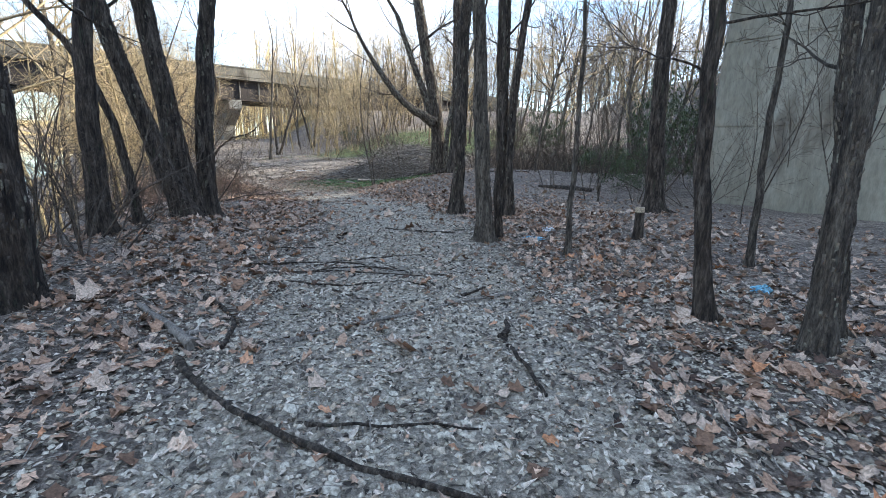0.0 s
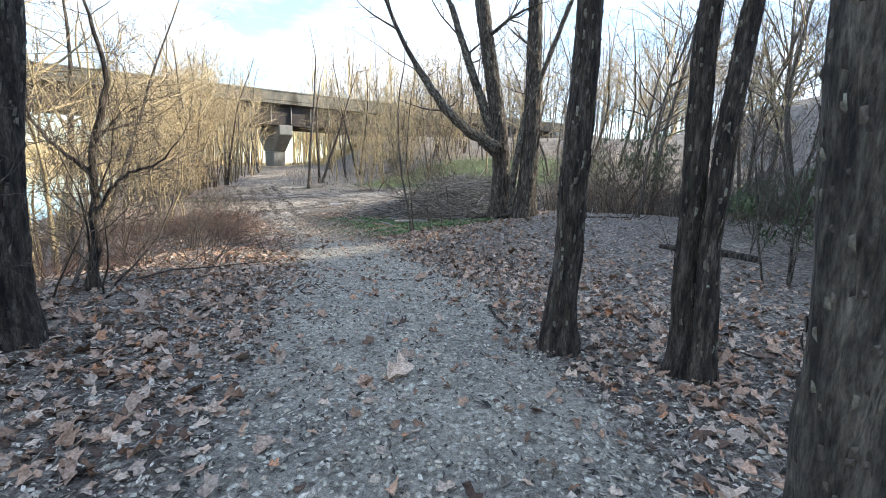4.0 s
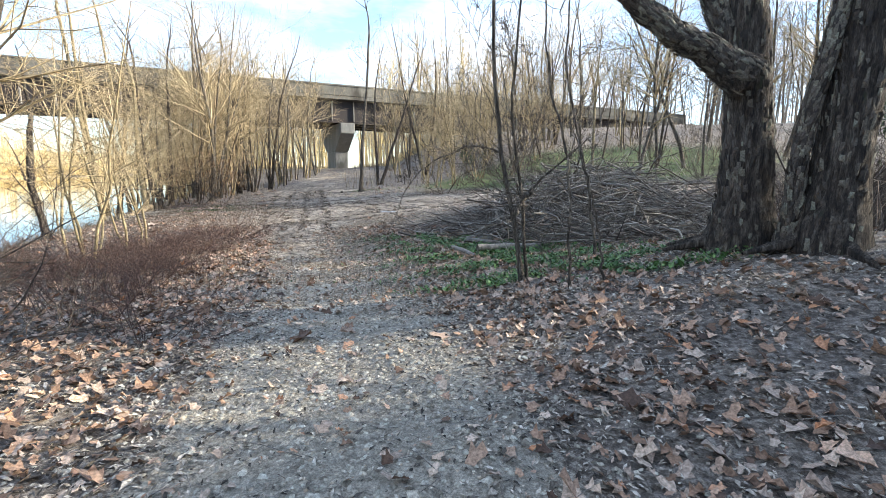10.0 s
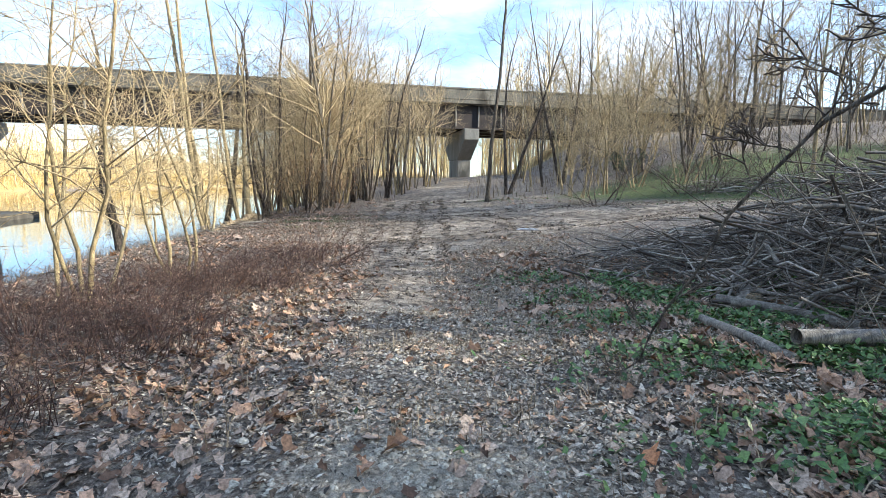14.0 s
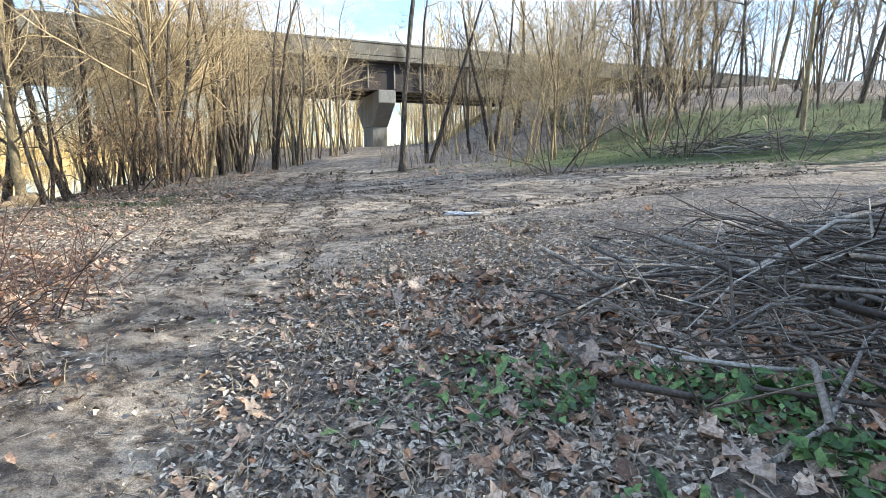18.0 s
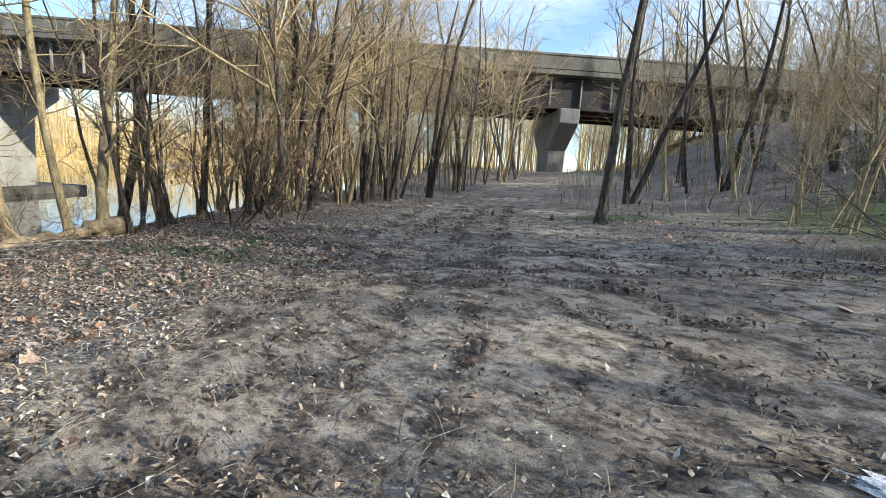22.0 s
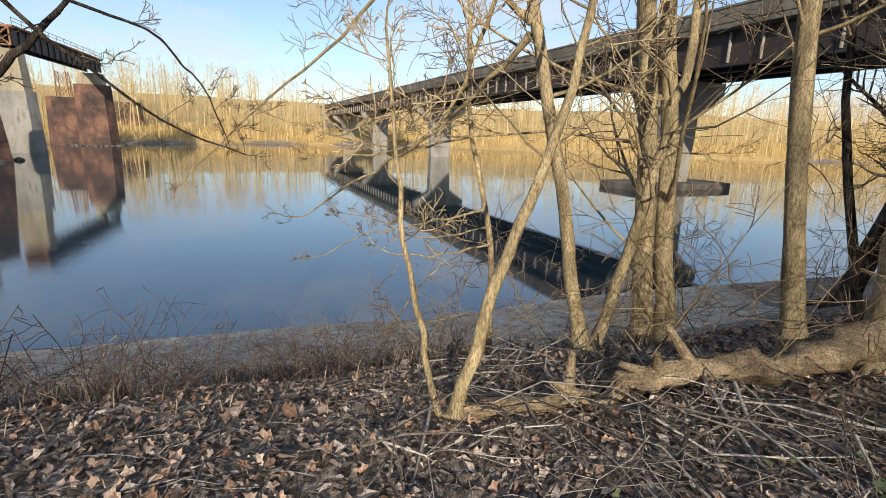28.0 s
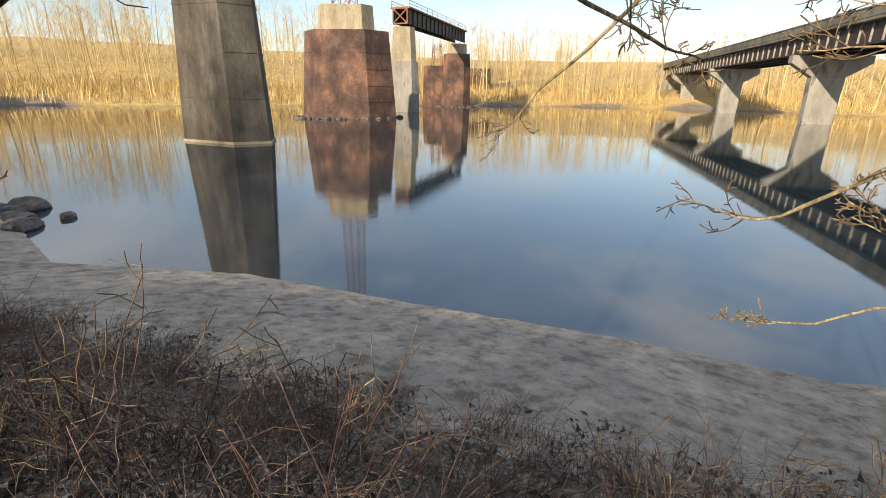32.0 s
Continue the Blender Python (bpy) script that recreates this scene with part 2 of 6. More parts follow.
CUTWOOD = surface("sawn_wood", [(0.3, (0.36, 0.28, 0.19)), (0.7, (0.55, 0.45, 0.32))], 12, 60, 0.85)
FLAKES = island_surface("bark_flakes", [(0.0, (0.03, 0.023, 0.018)), (0.5, (0.10, 0.08, 0.063)), (0.85, (0.17, 0.15, 0.112)), (1.0, (0.23, 0.22, 0.165))])
LEAVES = island_surface("fallen_leaves", [(0.0, (0.07, 0.042, 0.03)), (0.2, (0.22, 0.13, 0.08)), (0.45, (0.45, 0.29, 0.195)), (0.7, (0.38, 0.30, 0.24)), (0.9, (0.66, 0.51, 0.39)), (1.0, (0.48, 0.22, 0.10))])
# Brown crumbs whose dark tones also carry the shade under the bank's trees.
CRUMBS_BROWN_SHADED = island_surface("shaded_brown_crumbs", [(0.0, (0.02, 0.015, 0.012)), (0.45, (0.075, 0.053, 0.039)), (0.8, (0.2, 0.15, 0.115)), (1.0, (0.44, 0.365, 0.30))])
CRUMBS_PALE = island_surface("pale_leaf_crumbs", [(0.0, (0.04, 0.03, 0.023)), (0.4, (0.14, 0.108, 0.083)), (0.75, (0.31, 0.245, 0.195)), (1.0, (0.52, 0.44, 0.37))])
CRUMBS = island_surface("leaf_crumbs", [(0.0, (0.03, 0.025, 0.021)), (0.3, (0.12, 0.10, 0.082)), (0.65, (0.42, 0.365, 0.295)), (0.93, (0.70, 0.63, 0.54)), (1.0, (0.40, 0.22, 0.13))])
STONES = island_surface("gravel_stones", [(0.0, (0.17, 0.145, 0.11)), (0.4, (0.39, 0.355, 0.28)), (0.8, (0.58, 0.54, 0.45)), (1.0, (0.46, 0.365, 0.26))])
HERBS = island_surface("herb_leaves", [(0.0, (0.03, 0.07, 0.018)), (0.5, (0.085, 0.175, 0.042)), (1.0, (0.20, 0.30, 0.09))], 0.5)
EVERGREEN = island_surface("evergreen_leaves", [(0.0, (0.03, 0.05, 0.018)), (0.6, (0.075, 0.105, 0.04)), (1.0, (0.15, 0.17, 0.075))], 0.55)
STRAW = island_surface("dry_grass", [(0.0, (0.14, 0.105, 0.07)), (0.6, (0.33, 0.265, 0.18)), (1.0, (0.48, 0.40, 0.28))])
BROWN_LEAF = island_surface("withered_leaves", [(0.0, (0.15, 0.08, 0.04)), (0.6, (0.33, 0.20, 0.10)), (1.0, (0.44, 0.31, 0.18))])
BRUSH = island_surface("brushwood", [(0.0, (0.05, 0.04, 0.033)), (0.4, (0.15, 0.125, 0.104)), (0.8, (0.33, 0.295, 0.25)), (1.0, (0.52, 0.48, 0.42))])
# Far trees and scrub: low sun's gold is part of these base colours.
FAR_WOOD = island_surface("sunlit_far_trees", [(0.0, (0.34, 0.25, 0.11)), (0.5, (0.60, 0.46, 0.22)), (1.0, (0.78, 0.64, 0.36))], 0.9)
FAR_SCRUB = island_surface("sunlit_scrub", [(0.0, (0.34, 0.23, 0.085)), (0.6, (0.62, 0.45, 0.18)), (1.0, (0.78, 0.62, 0.30))])
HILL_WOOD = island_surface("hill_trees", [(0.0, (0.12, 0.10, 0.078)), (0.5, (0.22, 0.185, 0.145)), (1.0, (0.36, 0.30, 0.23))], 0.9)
CONCRETE = surface("concrete", [(0.3, (0.19, 0.18, 0.158)), (0.7, (0.33, 0.315, 0.285))], 0.45, 14, 0.88, 0.3, 0.01, (1, 1, 0.35), ((0.13, 0.12, 0.10), 0.5, 0.6), grain=0.35)
# Stained concrete, its colour darkened further to stand for the river pier's shade.
CONCRETE_DIRTY_SHADED = surface("stained_shaded_concrete", [(0.3, (0.04, 0.034, 0.028)), (0.52, (0.085, 0.074, 0.06)), (0.75, (0.17, 0.155, 0.13))], 0.35, 9, 0.9, 0.4, 0.015, (1, 1, 0.3), ((0.075, 0.065, 0.05), 0.6, 0.6), grain=0.35)
TAN_CONCRETE = surface("tan_concrete", [(0.3, (0.20, 0.185, 0.14)), (0.7, (0.36, 0.335, 0.265))], 0.5, 12, 0.88, 0.3, 0.01, (1, 1, 0.3), ((0.12, 0.10, 0.075), 0.7, 0.6), grain=0.35)
# Rust-stained stone; the shadow lying over the piers is put into its dark tones.
RED_STONE = surface("rust_stained_shaded_stone", [(0.3, (0.045, 0.03, 0.027)), (0.5, (0.10, 0.058, 0.045)), (0.72, (0.24, 0.125, 0.08))], 0.3, 6, 0.88, 0.5, 0.03, (1, 1, 0.8), ((0.125, 0.09, 0.075), 0.4, 0.6), grain=0.6)
PARAPET = surface("weathered_parapet", [(0.3, (0.095, 0.085, 0.07)), (0.7, (0.20, 0.185, 0.155))], 0.45, 14, 0.9, 0.3, 0.01, (1, 1, 0.35), ((0.06, 0.052, 0.042), 0.5, 0.58), grain=0.5)
PALE_CONCRETE = surface("pale_concrete", [(0.3, (0.24, 0.20, 0.135)), (0.7, (0.44, 0.385, 0.28))], 0.4, 9, 0.88, 0.3, 0.01, (1, 1, 0.25), ((0.2, 0.11, 0.07), 0.5, 0.62), grain=0.35)
DARK_STEEL = surface("weathered_steel", [(0.3, (0.028, 0.021, 0.019)), (0.7, (0.06, 0.045, 0.04))], 0.6, 20, 0.6, 0.2, 0.004, (1, 1, 0.4), metal=0.2)
PALE_STEEL = surface("pale_steel", [(0.3, (0.20, 0.18, 0.155)), (0.7, (0.36, 0.335, 0.30))], 1.0, 20, 0.6, 0.2, 0.004)
RUSTY_STEEL = surface("rusty_steel", [(0.3, (0.15, 0.06, 0.03)), (0.7, (0.34, 0.16, 0.085))], 0.8, 18, 0.75, 0.3, 0.004)
BLUE_PLASTIC = surface("blue_plastic", [(0.3, (0.10, 0.36, 0.55)), (0.7, (0.36, 0.62, 0.75))], 9, 40, 0.35, 0.3, 0.01)
WHITE_PLASTIC = surface("white_plastic", [(0.3, (0.52, 0.52, 0.54)), (0.7, (0.75, 0.75, 0.76))], 9, 40, 0.4, 0.3, 0.01)
DARK_ROCK = surface("wet_rocks", [(0.3, (0.05, 0.045, 0.04)), (0.7, (0.15, 0.135, 0.12))], 2, 14, 0.6, 0.5, 0.02)


# ---- lie of the land ----
WATER = -3.95
NEAR_SHORE = [(60, -110), (5, -45), (-11, -15), (-16.5, 5), (-18.2, 12.6), (-22, 16), (-24.5, 19.7), (-26.5, 22.5), (-28.3, 25.5),
              (-30, 27.3), (-33, 31), (-42, 44.6), (-60, 72), (-100, 130), (-330, 460)]
FAR_SHORE = [(120, -160), (40, -105), (-24, -88), (-56, -86), (-110, -84), (-150, -70), (-170, -50), (-178, -20), (-185, 87), (-460, 560)]
PATH_Y = [-40, 0, 8, 12, 15, 20, 25, 30, 36, 40, 46, 55, 67, 200]
PATH_Z = [0.0, 0.02, 0.12, -0.03, -0.38, -0.68, -0.9, -0.75, -0.4, -0.25, -0.15, 0.45, 1.3, 2.0]
PATH_X = [2, 0, -0.6, -1.9, -3.0, -5.7, -8.3, -12.5, -16.5, -18.5, -21.5, -26, -31, -90]
BR_O, BR_D, BR_N = (-40.6, 56.7), (0.757, 0.653), (-0.653, 0.757)


def shore_distance(x, y, line):
    """Signed distance from a shore line, positive on its right as it runs."""
    best = np.full(x.shape, 1e9)
    sign = np.ones(x.shape)
    for (ax, ay), (bx, by) in zip(line, line[1:]):
        dx, dy = bx - ax, by - ay
        k = np.clip(((x - ax) * dx + (y - ay) * dy) / (dx * dx + dy * dy), 0, 1)
        d = np.hypot(x - ax - k * dx, y - ay - k * dy)
        side = np.where((x - ax) * dy - (y - ay) * dx > 0, 1.0, -1.0)
        sign = np.where(d < best, side, sign)
        best = np.minimum(best, d)
    return best * sign


def waves(x, y, s, seed):
    """Cheap smooth unevenness, about -1 to 1."""
    a = np.sin(x * 1.7 / s + seed) * np.cos(y * 1.3 / s - seed * 2.1)
    b = np.sin(x * 0.9 / s - y * 1.9 / s + seed * 3.3)
    c = np.sin(x * 2.9 / s + y * 2.3 / s + seed * 5.7)
    return (a + b + 0.6 * c) / 2.6


def smooth(a, b, v):
    k = np.clip((v - a) / (b - a), 0, 1)
    return k * k * (3 - 2 * k)


def height(x, y):
    """The ground's height at places x, y."""
    x, y = np.asarray(x, float), np.asarray(y, float)
    sd, fd = shore_distance(x, y, NEAR_SHORE), -shore_distance(x, y, FAR_SHORE)
    px = np.interp(y, PATH_Y, PATH_X)
    plain = np.interp(y, PATH_Y, PATH_Z)
    right = np.maximum(0, x - px)
    plain = plain + np.interp(y, [12, 19, 22, 32], [0.0, 0.1, 0.1, 0.055]) * np.minimum(right, 11) - 0.012 * np.minimum(np.maximum(px - x, 0), 10)
    # the wooded rise away from the river, raised out of view to block the sun
    rise = np.maximum(0, x - 12 - 0.10 * np.maximum(0, y - 10))
    plain = plain + 20.0 * (1 - np.exp(-rise * rise / 260.0)) * (1 - 0.65 * smooth(24, 46, y))
    plain = plain + 0.42 * np.exp(-((x - 0.8) ** 2 + (y - 20.6) ** 2) / 9.0)
    # the grassy slope up to the embankment
    up = 0.26 * (x + 9.4) + 0.966 * (y - 38.6)
    climb = 0.085 * (up + np.sqrt(up * up + 2.0)) * smooth(7.0, 19.0, x - px)
    plain = plain + 5.2 * np.tanh(climb / 5.2) * (1 - smooth(90, 140, y))
    # the bridge's embankment
    s = (x - BR_O[0]) * BR_D[0] + (y - BR_O[1]) * BR_D[1]
    l = (x - BR_O[0]) * BR_N[0] + (y - BR_O[1]) * BR_N[1] - 5.5
    bank = np.minimum(9.3, np.maximum(0, (s - 30) * 0.23)) - np.maximum(0, np.abs(l) - 8) * 0.42
    plain = np.maximum(plain, np.where(s > 25, bank, -99))
    drop = np.interp(sd, [0, 2, 4, 5.3, 6.5, 7.8, 9.0, 14], [-3.95, -3.55, -3.15, -2.75, -1.9, -1.15, -0.95, -0.8])
    k = smooth(7.5, 11.5, sd)
    near = drop * (1 - k) + plain * k
    fine = smooth(2, 9, sd)
    near = near + fine * (0.05 * waves(x, y, 1.9, 1.0) + 0.025 * waves(x, y, 0.55, 4.0)) + 0.012 * waves(x, y, 0.3, 2.0)
    far = np.interp(fd, [0, 2, 8, 20, 60, 150, 400], [-3.95, -3.2, -2.2, -1.2, 6.0, 18, 26]) + 0.5 * waves(x, y, 9, 3.0) * smooth(4, 20, fd)
    bed = np.maximum(-7.0, WATER - 0.25 * np.minimum(-sd, -fd))
    return np.where(sd > 0, near, np.where(fd > 0, far, bed))


BARE = [(-8.0, 22.6), (-8.4, 24.4), (-9.9, 27.2), (-9.6, 29.8), (-8.0, 31.6), (-4.6, 34.6), (1.5, 37.2), (1.5, 39.2), (-7.8, 37.6), (-12.6, 37.2), (-14.6, 40.6), (-19.0, 46.0),
        (-25.5, 60.0), (-29.0, 60.0), (-23.4, 46.0), (-20.8, 40.2), (-19.2, 36.6), (-16.8, 34.2), (-15.8, 31.6), (-14.6, 29.6), (-12.8, 27.4), (-10.4, 25.0), (-9.0, 22.8), (-8.0, 22.6)]
RUTS = [[(-13.0, 27.0), (-14.6, 29.6), (-15.4, 32.0), (-13.4, 35.0), (-8.5, 36.6), (0.0, 38.6)], [(-13.2, 28.2), (-10.6, 30.4), (-8.2, 32.6), (-3.0, 35.6), (2.0, 38.0)],
        [(-9.6, 26.0), (-12.2, 30.6), (-14.6, 34.6), (-17.4, 39.4), (-21.5, 47.0)], [(-11.0, 25.6), (-13.8, 30.2), (-16.2, 34.0), (-19.0, 38.8), (-23.0, 46.6)], [(-9.0, 32.0), (-12.0, 33.6), (-15.6, 33.6), (-18.5, 33.0)]]


def bare(x, y):
    """How bare of litter the trodden dirt is, 0 to 1."""
    x, y = np.asarray(x, float), np.asarray(y, float)
    inside = np.zeros(x.shape, bool)
    for (ax, ay), (bx, by) in zip(BARE, BARE[1:]):
        inside ^= ((ay > y) != (by > y)) & (x < (bx - ax) * (y - ay) / (by - ay + 1e-9) + ax)
    d = np.abs(shore_distance(x, y, BARE)) * np.where(inside, 1, -1) + 0.45 * waves(x, y, 0.5, 6.0)
    return smooth(-0.5, 0.6, d)


def rutted(x, y):
    """Tyre ruts across the dirt, 0 to 1: each track is a pair of grooves."""
    x, y = np.asarray(x, float), np.asarray(y, float)
    out = np.zeros(x.shape)
    for line in RUTS:
        d = shore_distance(x, y, line) + 0.12 * waves(x, y, 0.8, 2.0)
        out = np.maximum(out, np.exp(-(np.abs(np.abs(d) - 0.42) / 0.17) ** 2))
    return out * (0.55 + 0.45 * waves(x, y, 0.35, 5.0))


# ---- mesh tools ----
class Geo:
    """Gathers vertices and faces of one mesh."""

    def __init__(self):
        self.v, self.f, self.n = [], {3: [], 4: []}, 0

    def add(self, v, f):
        f = np.asarray(f)
        self.v.append(np.asarray(v, float))
        self.f[f.shape[1]].append(f + self.n)
        self.n += len(v)

    def tube(self, pts, radii, sides=5, cap=False):
        pts, radii = np.asarray(pts, float), np.asarray(radii, float)
        t = np.gradient(pts, axis=0)
        t /= np.maximum(np.linalg.norm(t, axis=1), 1e-9)[:, None]
        ref = np.eye(3)[np.argmin(np.abs(t).sum(0))]
        u = np.cross(t, ref)
        u /= np.maximum(np.linalg.norm(u, axis=1), 1e-9)[:, None]
        w = np.cross(t, u)
        a = np.arange(sides) * (2 * math.pi / sides)
        ring = pts[:, None] + radii[:, None, None] * (np.cos(a)[None, :, None] * u[:, None] + np.sin(a)[None, :, None] * w[:, None])
        k, n = np.arange(sides), len(pts)
        i = np.arange(n - 1)[:, None] * sides
        f = np.stack([i + k, i + (k + 1) % sides, i + sides + (k + 1) % sides, i + sides + k], -1).reshape(-1, 4)
        self.add(ring.reshape(-1, 3), f)
        if cap:
            for r, c in ((0, 0), (n - 1, 1)):
                mid = np.vstack([ring[r], pts[r]])
                self.add(mid, [[k_, (k_ + 1) % sides, sides] if c else [(k_ + 1) % sides, k_, sides] for k_ in range(sides)])
        return self

    def mesh(self, name, smooth=True):
        me = bpy.data.meshes.new(name)
        v = np.vstack(self.v)
        tri = np.vstack(self.f[3]) if self.f[3] else np.zeros((0, 3), int)
        quad = np.vstack(self.f[4]) if self.f[4] else np.zeros((0, 4), int)
        me.vertices.add(len(v))
        me.vertices.foreach_set("co", v.astype(np.float32).ravel())
        loops = np.concatenate([tri.ravel(), quad.ravel()]).astype(np.int32)
        me.loops.add(len(loops))
        me.loops.foreach_set("vertex_index", loops)
        me.polygons.add(len(tri) + len(quad))
        starts = np.concatenate([np.arange(len(tri)) * 3, len(tri) * 3 + np.arange(len(quad)) * 4]).astype(np.int32)
        me.polygons.foreach_set("loop_start", starts)
        me.polygons.foreach_set("use_smooth", np.full(len(tri) + len(quad), smooth))
        me.update(calc_edges=True)
        return me


def part(name, geo, material, parent=None, label="", smooth=True):
    """One mesh object, under a thing or a part where a parent is given."""
    me = geo if isinstance(geo, bpy.types.Mesh) else geo.mesh(name, smooth)
    if not me.materials:
        me.materials.append(material)
    ob = new(name, me)
    if parent:
        ob.parent = parent
    if label:
        ob["label"] = label
    return ob


def thing(name, label, category, place=(0, 0, 0), group="", turn=0.0):
    ob = new(name)
    ob.empty_display_size = 0.2
    ob.matrix_basis = pose(*place, 0, 0, turn)
    return tagged(ob, label, category, group)


def box_geo(x0, x1, y0, y1, z0, z1, bevel=0.02, taper=(1, 1)):
    """A block with chamfered edges; taper: its top's size against its base's."""
    bm = bmesh.new()
    bmesh.ops.create_cube(bm, size=1)
    cx, cy = (x0 + x1) / 2, (y0 + y1) / 2
    for v in bm.verts:
        k = taper if v.co.z > 0 else (1, 1)
        v.co = (cx + v.co.x * (x1 - x0) * k[0], cy + v.co.y * (y1 - y0) * k[1], z0 + (v.co.z + 0.5) * (z1 - z0))
    if bevel:
        bmesh.ops.bevel(bm, geom=bm.edges[:], offset=bevel, segments=1, affect="EDGES")
    me = bpy.data.meshes.new("block")
    bm.to_mesh(me)
    bm.free()
    return me


def prism_geo(outline, z0, z1, scale_top=1.0, bevel=0.05, rings=1):
    """An upright block on an outline, drawn in towards its top."""
    bm = bmesh.new()
    low = [bm.verts.new((x, y, z0)) for x, y in outline]
    bm.faces.new(low[::-1])
    for r in range(1, rings + 1):
        k = 1 + (scale_top - 1) * r / rings
        top = [bm.verts.new((x * k, y * k, z0 + (z1 - z0) * r / rings)) for x, y in outline]
        for i in range(len(low)):
            j = (i + 1) % len(low)
            bm.faces.new((low[i], low[j], top[j], top[i]))
        low = top
    bm.faces.new(low)
    if bevel:
        bmesh.ops.bevel(bm, geom=[e for e in bm.edges if len(e.link_faces) == 2 and e.calc_face_angle(0) > 0.3], offset=bevel, segments=1, affect="EDGES")
    bmesh.ops.recalc_face_normals(bm, faces=bm.faces[:])
    me = bpy.data.meshes.new("prism")
    bm.to_mesh(me)
    bm.free()
    return me


def profile_geo(profile, y0, y1, bevel=0.04):
    """A closed outline in x and z, drawn out along y."""
    bm = bmesh.new()
    a = [bm.verts.new((x, y0, z)) for x, z in profile]
    b = [bm.verts.new((x, y1, z)) for x, z in profile]
    bm.faces.new(a)
    bm.faces.new(b[::-1])
    for i in range(len(a)):
        j = (i + 1) % len(a)
        bm.faces.new((a[j], a[i], b[i], b[j]))
    bmesh.ops.recalc_face_normals(bm, faces=bm.faces[:])
    if bevel:
        bmesh.ops.bevel(bm, geom=bm.edges[:], offset=bevel, segments=1, affect="EDGES")
    me = bpy.data.meshes.new("profile")
    bm.to_mesh(me)
    bm.free()
    return me


def unit(v):
    v = np.asarray(v, float)
    return v / max(np.linalg.norm(v), 1e-9)


def zat(x, y):
    return float(height(np.array([x]), np.array([y]))[0])


def grow(rng, out, p, d, length, r, level, spec):
    """A wandering, tapering shoot and its side shoots. spec, level by level: segments, wander, upward pull, number of side shoots, their length, their angle."""
    seg, wander, up, kids, ratio, angle = spec[level][:6]
    low = spec[level][6] if len(spec[level]) > 6 else 0.25
    pts, ds, p, d = [np.array(p, float)], [], np.array(p, float), unit(d)
    for _ in range(seg):
        d = unit(d + rng.normal(size=3) * wander + np.array([0, 0, up]))
        p = p + d * length / seg
        pts.append(p)
        ds.append(d)
    radii = r * (1 - 0.86 * np.linspace(0, 1, seg + 1) ** 1.1)
    out.append((np.array(pts), radii, level))
    if level + 1 < len(spec):
        for c in range(kids):
            f = rng.uniform(0.28, 0.98) if level else rng.uniform(low, 1.0)
            i = min(seg - 1, int(f * seg))
            q = pts[i] + (pts[i + 1] - pts[i]) * (f * seg - i)
            side = unit(np.cross(ds[i], rng.normal(size=3)))
            a = radians(angle) * rng.uniform(0.7, 1.3)
            grow(rng, out, q, ds[i] * math.cos(a) + side * math.sin(a), length * ratio * rng.uniform(0.6, 1.2) * (1.15 - 0.6 * f), max(0.003, radii[i] * 0.52), level + 1, spec)
    return out


SIDES = (9, 6, 4, 3, 3)


def shoots_geo(shoots, levels, sides=SIDES):
    geo = Geo()
    for pts, radii, level in shoots:
        if level in levels:
            geo.tube(pts, np.maximum(radii, 0.0028), sides[level])
    return geo


def guided(rng, guide, r0, r1, n=14, knots=0.012):
    """A trunk through a few guide points, slightly crooked, flared at its foot."""
    g = np.array(guide, float)
    s = np.r_[0, np.cumsum(np.linalg.norm(np.diff(g, axis=0), axis=1))]
    q = np.linspace(0, s[-1], n)
    pts = np.stack([np.interp(q, s, g[:, k]) for k in range(3)], 1)
    for _ in range(3):
        pts[1:-1] = (pts[:-2] + 2 * pts[1:-1] + pts[2:]) / 4
    pts[1:-1] += rng.normal(size=(n - 2, 3)) * knots
    k = q / s[-1]
    rad = r0 + (r1 - r0) * k
    rad *= 1 + 0.7 * np.exp(-q / (1.6 * r0 + 0.05)) + rng.normal(size=n) * 0.025
    return pts, rad


BRANCHING = {
    "tall": [(9, 0.05, 0.02, 11, 0.42, 48), (6, 0.13, 0.06, 6, 0.55, 45), (4, 0.2, 0.05, 4, 0.5, 45), (3, 0.25, 0.02, 0, 0, 0)],
    "sapling": [(8, 0.085, 0.04, 14, 0.40, 50), (4, 0.17, 0.08, 8, 0.5, 48), (2, 0.24, 0.04, 1, 0.55, 45), (1, 0.25, 0.02, 0, 0, 0)],
    "wand": [(7, 0.085, 0.04, 14, 0.42, 44), (3, 0.16, 0.10, 7, 0.6, 44), (2, 0.22, 0.05, 0, 0, 0)],
    "lacy": [(8, 0.07, 0.03, 18, 0.42, 50), (4, 0.15, 0.07, 8, 0.5, 42), (2, 0.2, 0.05, 3, 0.6, 40), (1, 0.2, 0.05, 0, 0, 0)],
    "golden": [(7, 0.11, 0.03, 15, 0.45, 55), (4, 0.19, 0.06, 8, 0.5, 52), (2, 0.26, 0.02, 2, 0.55, 48), (1, 0.25, 0.0, 0, 0, 0)],
    "pole": [(9, 0.06, 0.03, 10, 0.34, 42, 0.42), (4, 0.15, 0.08, 5, 0.5, 42), (2, 0.22, 0.04, 0, 0, 0)],
    "shrub": [(5, 0.13, 0.05, 7, 0.5, 45), (3, 0.22, 0.04, 5, 0.5, 50), (2, 0.25, 0.0, 0, 0, 0)],
    "bramble": [(5, 0.2, -0.08, 4, 0.42, 60), (3, 0.28, -0.06, 0, 0, 0)],
}


